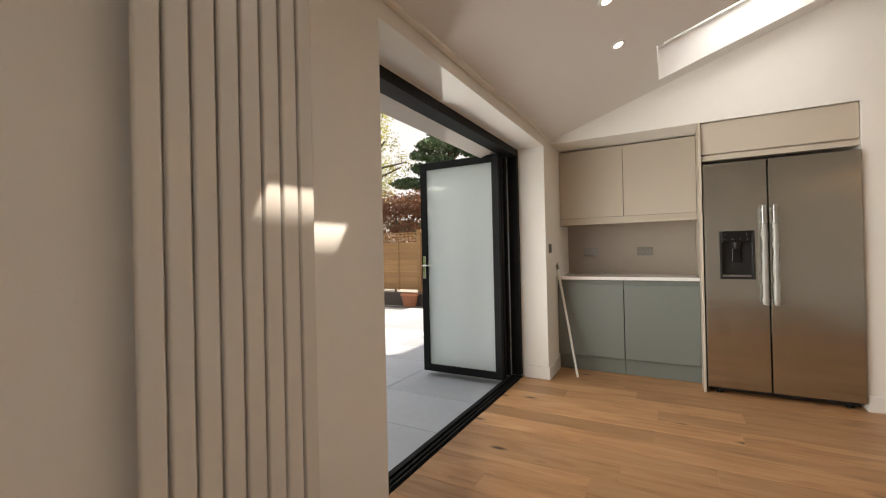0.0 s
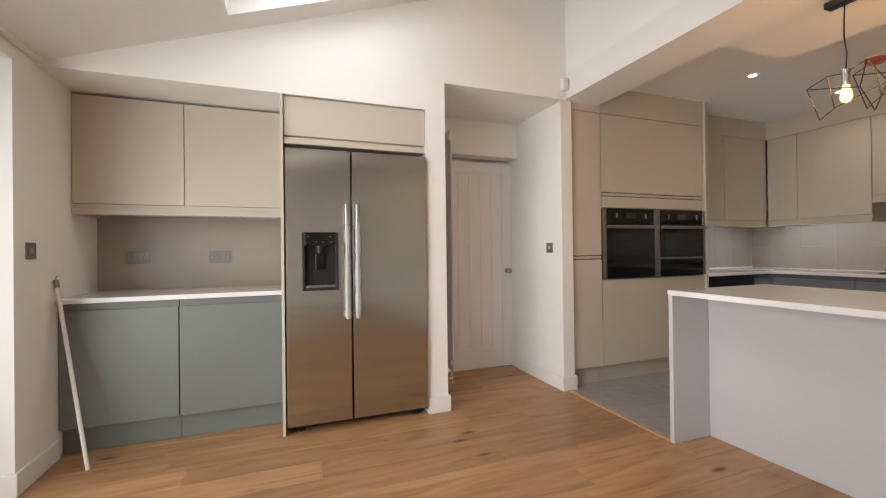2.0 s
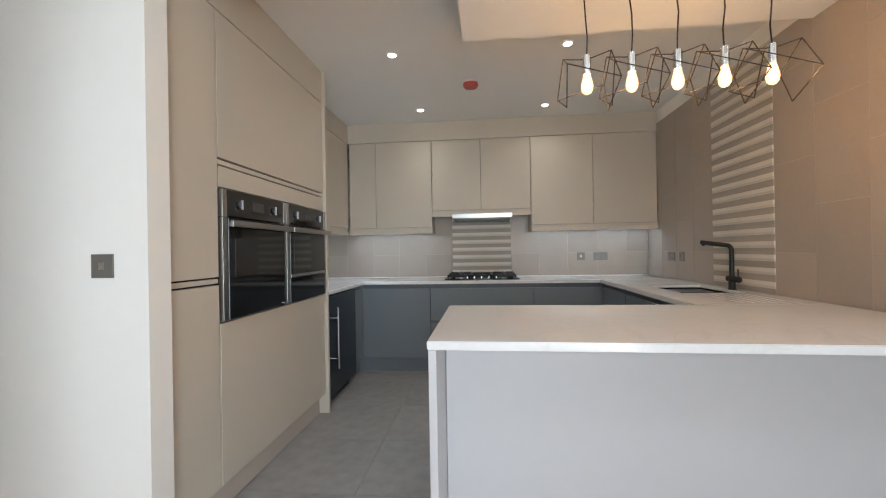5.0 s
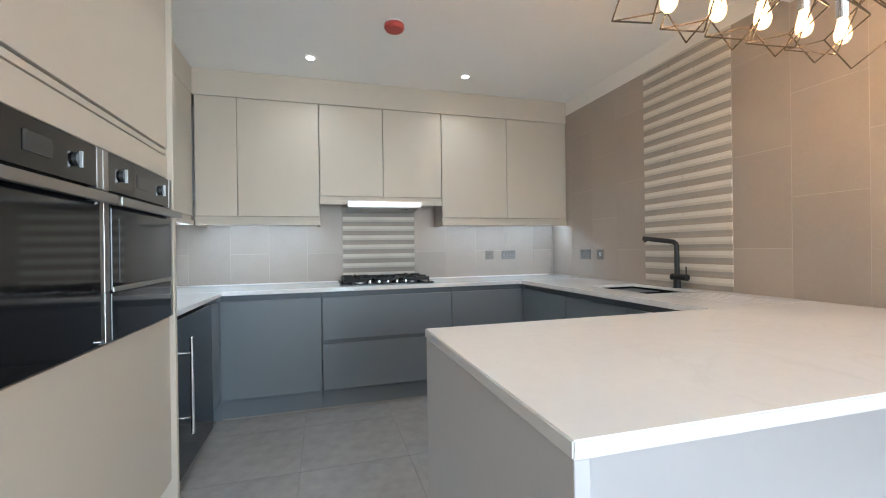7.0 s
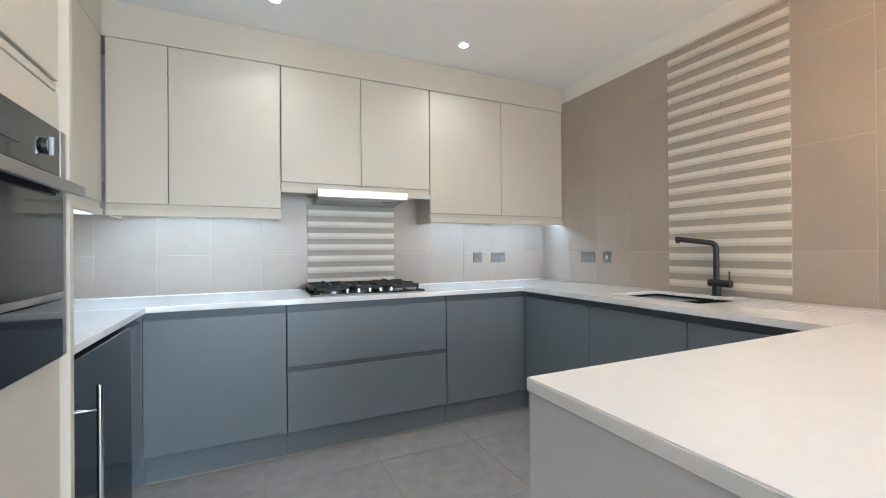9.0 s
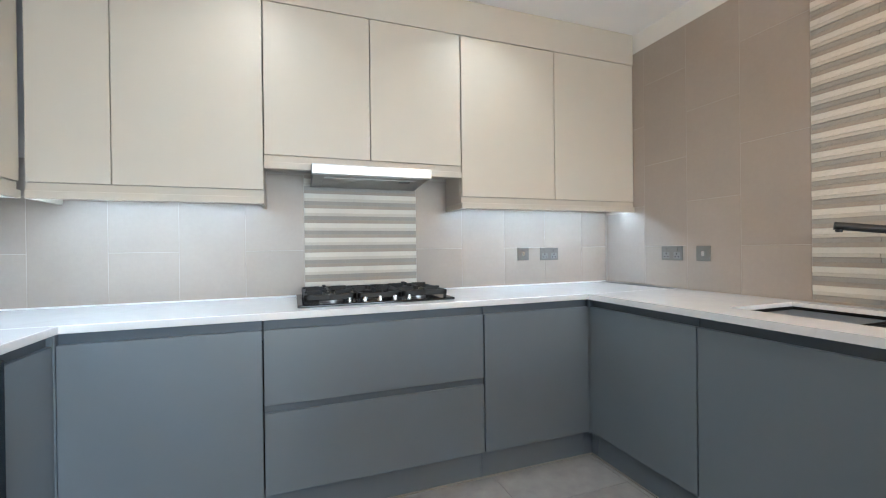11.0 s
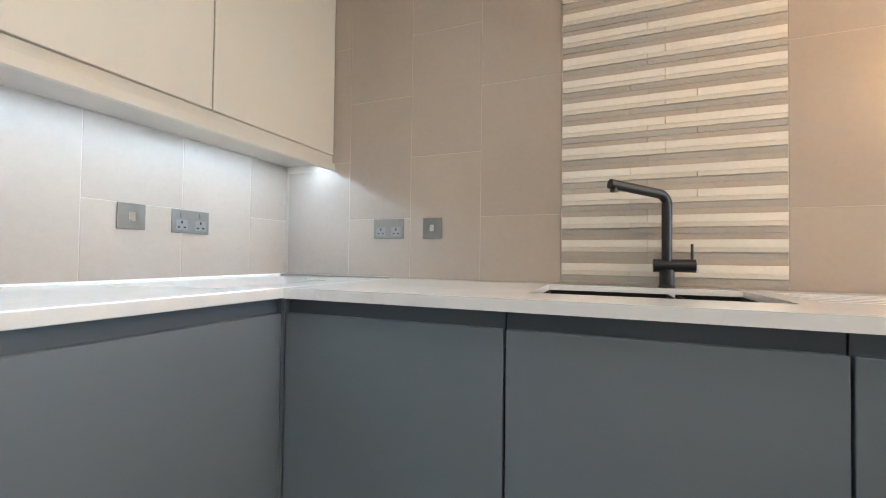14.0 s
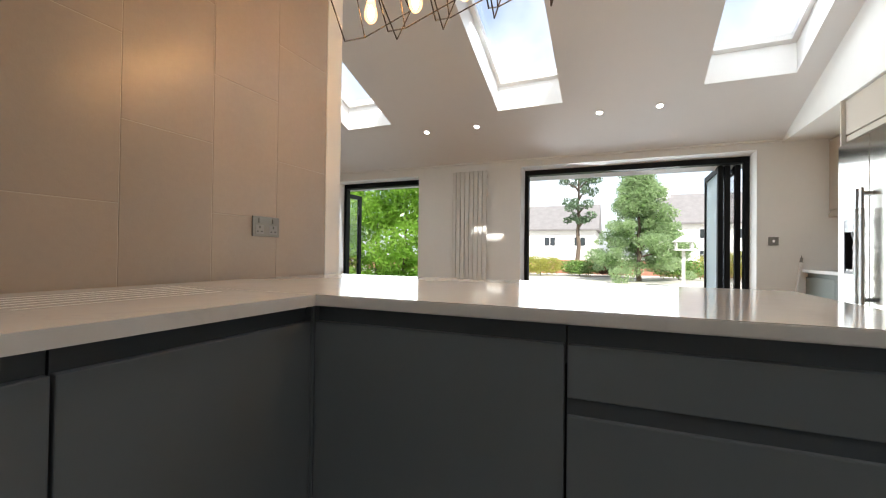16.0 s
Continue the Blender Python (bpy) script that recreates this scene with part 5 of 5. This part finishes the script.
def clumps(seed, n, cx, cy, z0, z1, radius, taper, rr, flat=0.6):
    """Blobs for a crown: rings of clumps round a stem, narrower upwards where taper is high."""
    g = random.Random(seed)
    out = []
    for i in range(n):
        f = g.random()
        z = z0 + (z1 - z0) * f
        w = radius * ((1 - f) ** taper if taper else math.sin(math.pi * (0.12 + 0.8 * f)))
        a, q = g.uniform(0, 2 * math.pi), g.uniform(0.25, 1.0)
        s = rr * g.uniform(0.6, 1.25)
        out.append((cx + w * q * math.cos(a), cy + w * q * math.sin(a), z - 0.15 * w * q * (taper > 0), s, s, s * flat))
    return out


def tree(x, y, h, radius, leaf_mat, label, taper, seed, leaves=5000, size=0.09, low=0.25, rr=0.55, count=46, flat=0.6):
    root = thing("tree", (x, y, -0.1), label, "tree", "garden trees")
    g = random.Random(seed)
    pts = [(x + 0.05 * h * 0.1 * math.sin(2 * k), y + 0.04 * math.cos(3 * k), -0.15 + (h * 0.93) * k / 8) for k in range(9)]
    b = bmesh.new()
    for k in range(8):
        tube(b, pts[k], pts[k + 1], h * 0.022 * (1 - k / 9), h * 0.022 * (1 - (k + 1) / 9), 9)
    part("trunk", b, "bark", root, "", True)
    bl = clumps(seed, count, x, y, h * low, h, radius, taper, rr, flat)
    for q in bl[:14]:
        st = Vector((x, y, max(q[2] - 0.5, h * low * 0.8)))
        part("limb", tube(bmesh.new(), st, q[:3], h * 0.008, h * 0.003, 6), "bark", root)
    foliage("crown", leaf_mat, bl, leaves, size, seed, root)
    return root


tree(-15.5, 4.15, 5.3, 2.35, "leaf_conifer", "bushy green conifer across the garden", 0.75, 3, 60000, 0.055, 0.10, 0.42, 210, 0.7)
tree(-12.6, 13.8, 9.6, 3.3, "leaf_pale", "tall birch with pale spring leaves behind the hedge", 0, 5, 80000, 0.045, 0.2, 0.8, 120, 0.9)
tree(-9.3, 13.4, 7.4, 1.7, "leaf_pale", "slender tree with sparse spring leaves behind the hedge", 0, 15, 11000, 0.04, 0.3, 0.6, 60, 0.9)
tree(-6.5, 14.6, 7.6, 2.2, "leaf_dark", "dark blue-green cedar behind the hedge", 0.45, 7, 32000, 0.07, 0.25, 0.5, 80, 0.35)
tree(-22, 1.0, 7.4, 1.7, "leaf_dark", "tall sparse pine beside the white house", 0, 9, 5200, 0.07, 0.42, 0.34, 34, 0.7)

# large shrub outside the side doors
g = random.Random(12)
blobs = [(-4.2 + g.uniform(-0.7, 0.7), g.uniform(-5.2, 0.2), g.uniform(0.1, 3.0), 0.55, 0.55, 0.5) for _ in range(60)]
root = thing("shrub", (-4.2, -2.5, -0.1), "large bright green shrub outside the side doors", "shrub")
for i in range(7):
    part("stem", tube(bmesh.new(), (-4.2, -4.6 + i * 0.75, -0.15), (-4.1 + 0.2 * math.sin(i), -4.5 + i * 0.75, 2.2), 0.05, 0.015, 8), "bark", root)
foliage("foliage", "leaf_lime", blobs, 42000, 0.055, 21, root)

# clipped beech hedge behind the fence
g = random.Random(2)
blobs = [(-14 + i * 0.33, 10.1 + g.uniform(-0.15, 0.15), z + g.uniform(-0.1, 0.1), 0.36, 0.42, 0.36) for i in range(40) for z in (1.2, 1.75, 2.3, 2.45)]
root = thing("hedge", (-7.5, 10.1, -0.1), "clipped copper beech hedge behind the fence", "hedge")
for i in range(14):
    part("stem", tube(bmesh.new(), (-13.5 + i * 0.95, 10.1, -0.15), (-13.4 + i * 0.95, 10.1, 2.2), 0.04, 0.012, 8), "bark", root)
foliage("foliage", "leaf_brown", blobs, 44000, 0.045, 22, root)

# slatted fence
FY = 9.25
root = thing("fence", (-7.5, FY, -0.1), "warm larch lap panel fence with a trellis top", "fence")
for i in range(8):
    x = -13.6 + i * 1.8
    part("post", B(x - 0.05, x + 0.05, FY, FY + 0.09, -0.15, 1.72, bevel=0.006), "fence_wood", root)
SLAT = None
for i in range(7):
    x = -13.6 + i * 1.8
    for j in range(8):
        z = 0.28 + j * 0.143
        part("slat", B(x + 0.052, x + 1.748, FY + 0.02, FY + 0.036 + 0.004 * (j % 2), z, z + 0.141, bevel=0.004, seg=1), "fence_wood", root)
    for j in range(1, 3):
        part("batten", B(x + 0.6 * j - 0.022, x + 0.6 * j + 0.022, FY - 0.002, FY + 0.019, 0.27, 1.44, bevel=0.003, seg=1), "fence_wood", root)
    for j in range(1, 16):
        part("trellis_upright", B(x + 0.11 * j - 0.009, x + 0.11 * j + 0.009, FY + 0.039, FY + 0.052, 1.44, 1.66), "fence_wood", root)
    for j in range(4):
        z = 1.46 + j * 0.06
        part("trellis_bar", B(x + 0.052, x + 1.748, FY + 0.02, FY + 0.038, z, z + 0.022), "fence_wood", root)
bm = B(-13.6, -1.0, FY - 0.28, FY - 0.02, -0.12, 0.22, bevel=0.01)
solid("planter_edge", bm, "sleeper", "dark sleeper edging along the fence", "garden edging", "object")


def pot(x, y, r, h, mat, label, plant):
    root = thing("plant_pot", (x, y, -0.075), label, "plant pot", "pots by the fence")
    part("pot", lathe(bmesh.new(), (x, y, -0.075), [(r * 0.68, 0), (r * 0.95, h * 0.85), (r * 1.06, h * 0.87), (r * 1.06, h), (r * 0.92, h), (r * 0.88, h * 0.9)], 24), mat, root, "", True)
    if plant:
        foliage("plant", "leaf", [(x, y, h + 0.12, r, r, 0.25)], 240, 0.05, int(100 * r + 50 * h), root)


pot(-8.05, 8.55, 0.20, 0.34, "terracotta", "terracotta pot with a yellow-green spiky plant", True)
pot(-7.75, 8.75, 0.17, 0.40, "terracotta", "brown terracotta pot with a leafy plant", True)
pot(-7.35, 8.75, 0.17, 0.34, "pot_pale", "grey glazed plant pot with leaves", True)
pot(-6.78, 8.7, 0.20, 0.26, "pot_yellow", "sandy bowl pot with a small plant", True)
pot(-6.35, 8.75, 0.20, 0.38, "render", "pale tapered plant pot by the fence", False)
pot(-5.75, 8.7, 0.11, 0.22, "terracotta", "small terracotta pot by the fence", False)
pot(-4.55, 8.75, 0.20, 0.32, "terracotta", "brown terracotta pot by the fence", False)

# lawn with a rounded corner, level with the paving
outline = []
for cx, cy, a0 in ((-4.35, 5.40, 0), (-8.1, 5.40, 90), (-8.1, 0.6, 180), (-4.35, 0.6, 270)):
    outline += [(cx + 0.32 * math.cos(radians(a0 + 15 * k)), cy + 0.32 * math.sin(radians(a0 + 15 * k))) for k in range(7)]
lawn = solid("lawn", prism(bmesh.new(), outline, "z", -0.07, -0.022), "grass", "mown green lawn beside the paving", "lawn")
foliage("grass_blades", "grass", [(-6.2, 3.0, -0.02, 2.0, 2.4, 0.02)], 9000, 0.022, 77, lawn)

# bird table, garden beds and low wall across the garden
root = thing("bird_table", (-12.0, 5.45, -0.075), "white painted wooden bird table on a post", "bird table")
part("post", B(-12.05, -11.95, 5.40, 5.50, -0.075, 1.25, bevel=0.006), "render", root)
part("tray", B(-12.28, -11.72, 5.17, 5.73, 1.25, 1.30, bevel=0.006), "render", root)
part("roof", prism(bmesh.new(), [(5.10, 1.55), (5.80, 1.55), (5.45, 1.80)], "x", -12.3, -11.7), "render", root)
for dx in (-0.24, 0.24):
    for dy in (-0.24, 0.24):
        part("corner_post", B(-12.0 + dx - 0.02, -12.0 + dx + 0.02, 5.45 + dy - 0.02, 5.45 + dy + 0.02, 1.30, 1.56), "render", root)
part("foot", B(-12.25, -11.75, 5.2, 5.7, -0.075, 0.02, bevel=0.01), "render", root)
for i, (x, y, w, h, mt, lab) in enumerate(((-18, -0.6, 1.3, 1.0, "leaf_pale", "rounded yellow-green shrub in the far bed"), (-18.5, 1.4, 1.1, 0.8, "leaf", "low green shrub in the far bed"), (-19, 3.0, 1.0, 0.7, "leaf_brown", "reddish shrub in the far bed"), (-18, 6.0, 1.3, 0.9, "leaf", "spreading green shrub by the wall"), (-20, 8.2, 1.4, 1.3, "leaf_pale", "leafy shrub beside the bird table"), (-17.5, -2.6, 1.2, 1.2, "leaf", "dense green shrub near the pine"))):
    root = thing("shrub", (x, y, -0.1), lab, "shrub", "shrubs in the far bed")
    part("stem", tube(bmesh.new(), (x, y, -0.15), (x, y, h * 0.6), 0.04, 0.02, 8), "bark", root)
    foliage("foliage", mt, [(x + 0.5 * w * math.cos(a), y + 0.5 * w * math.sin(a), h * 0.5, w * 0.5, w * 0.5, h * 0.5) for a in (0, 1.3, 2.5, 3.8, 5.0)], 4000, 0.05, 60 + i, root)
solid("garden_wall", B(-21.6, -21.3, -14, 16, -0.12, 0.75, bevel=0.02), "brick_red", "low red brick garden wall", "garden wall", "object")


def far_house(x, y0, y1, eaves, ridge, label, seed):
    root = thing("house", (x - 3.5, (y0 + y1) / 2, -0.1), label, "house", "houses beyond the garden")
    part("wall", B(x - 7, x, y0, y1, -0.12, eaves), "render", root)
    part("roof", prism(bmesh.new(), [(x + 0.4, eaves - 0.1), (x + 0.4, eaves + 0.05), (x - 3.5, ridge), (x - 7.4, eaves + 0.05), (x - 7.4, eaves - 0.1)], "y", y0 - 0.3, y1 + 0.3), "roof_tile", root)
    part("chimney", B(x - 3.9, x - 3.1, y0 + 0.8, y0 + 1.6, ridge - 0.6, ridge + 1.0, bevel=0.02), "render", root)
    n = int((y1 - y0) / 2.2)
    for i in range(n):
        yc = y0 + (i + 0.5) * (y1 - y0) / n
        for zc in ((1.2, eaves - 1.0) if eaves > 3.8 else (eaves - 1.2,)):
            w = part("window", B(x + 0.002, x + 0.05, yc - 0.6, yc + 0.6, zc - 0.5, zc + 0.5), "trim", root)
            for s in (-0.28, 0.28):
                part("pane", B(x + 0.051, x + 0.06, yc + s - 0.24, yc + s + 0.24, zc - 0.42, zc + 0.42), "window_dark", w)


far_house(-38, -7.5, 1.2, 3.6, 6.4, "white rendered house with slate roof and chimney", 1)
far_house(-40, 6.5, 15.0, 4.2, 7.4, "white house with a long grey tiled roof", 2)

# upper part of the house behind the extension, never seen but for its shade and bounce
upper = B(3.41, 3.6, -1.8, 5.05, 2.74, 6.17)
# taller unseen stretch, added only to keep skylight sun off the patio
box(upper, 3.41, 3.6, 5.051, 9.5, 2.74, 7.4)
solid("house_wall_upper", upper, "render", "unseen rendered upper wall of the house with an added sun-blocking end", "wall")

# ---- pieces of the floors ----
patio = solid("patio", B(-6.3, -0.71, -4.0, 8.7, -0.09, -0.045), "joint", "grey porcelain patio joints", "patio")
slab_meshes = {}
for i in range(6):
    for j in range(21):
        x0 = -0.712 - (i + 1) * 0.905
        y0 = -3.95 + j * 0.605 + (0.30 if i % 2 else 0.0)
        if y0 + 0.6 > 8.7:
            continue
        key = "slab"
        if key not in slab_meshes:
            slab_meshes[key] = to_mesh("slab", B(0, 0.90, 0, 0.60, 0, 0.03, bevel=0.003, seg=1), "slab")
        o = new("paving_slab", slab_meshes[key])
        o.location = (x0, y0, -0.062 + 0.0015 * ((i * 7 + j * 3) % 3))
        o.parent = patio

rnd = random.Random(11)
floor_ob = bpy.data.objects["floor"]
W = 0.19
j = 0
y = -1.62
while y < 5.75:
    x_lo, x_hi = (-0.572, 3.087) if y + W < 5.25 else (2.0, 3.087)
    lift = 0.0
    if 1.9 < y and y + W < 3.872:
        x_hi, lift = 3.384, 0.0035
    x = x_lo - rnd.uniform(0.2, 1.4)
    while x < x_hi:
        ln = rnd.choice((1.2, 1.5, 1.8, 2.1))
        a, b = max(x, x_lo), min(x + ln, x_hi)
        if b - a > 0.05:
            me = to_mesh("plank", B(-(b - a) / 2, (b - a) / 2, -W / 2 + 0.0008, W / 2 - 0.0008, -0.014, 0.0, bevel=0.0012, seg=1), "oak")
            o = new("plank", me)
            o.location = ((a + b) / 2, y + W / 2, rnd.uniform(-0.0004, 0.0004) + lift)
            o.parent = floor_ob
        x += ln
    y += W
o = new("plank", to_mesh("plank", B(-0.148, 0.148, -0.085, 0.085, -0.014, 0.0, bevel=0.0012, seg=1), "oak"))
o.location, o.parent = (3.2355, 3.787, 0.0035), floor_ob
tile_me = to_mesh("floor_tile", B(0, 0.598, 0, 0.598, -0.008, 0.002, bevel=0.001, seg=1), "floor_tile")
for i in range(5):
    for j in range(6):
        x0, y0 = 3.13 + i * 0.6, 1.98 + j * 0.6
        o = new("floor_tile", tile_me)
        o.location = (x0, y0, 0)
        o.parent = kfloor
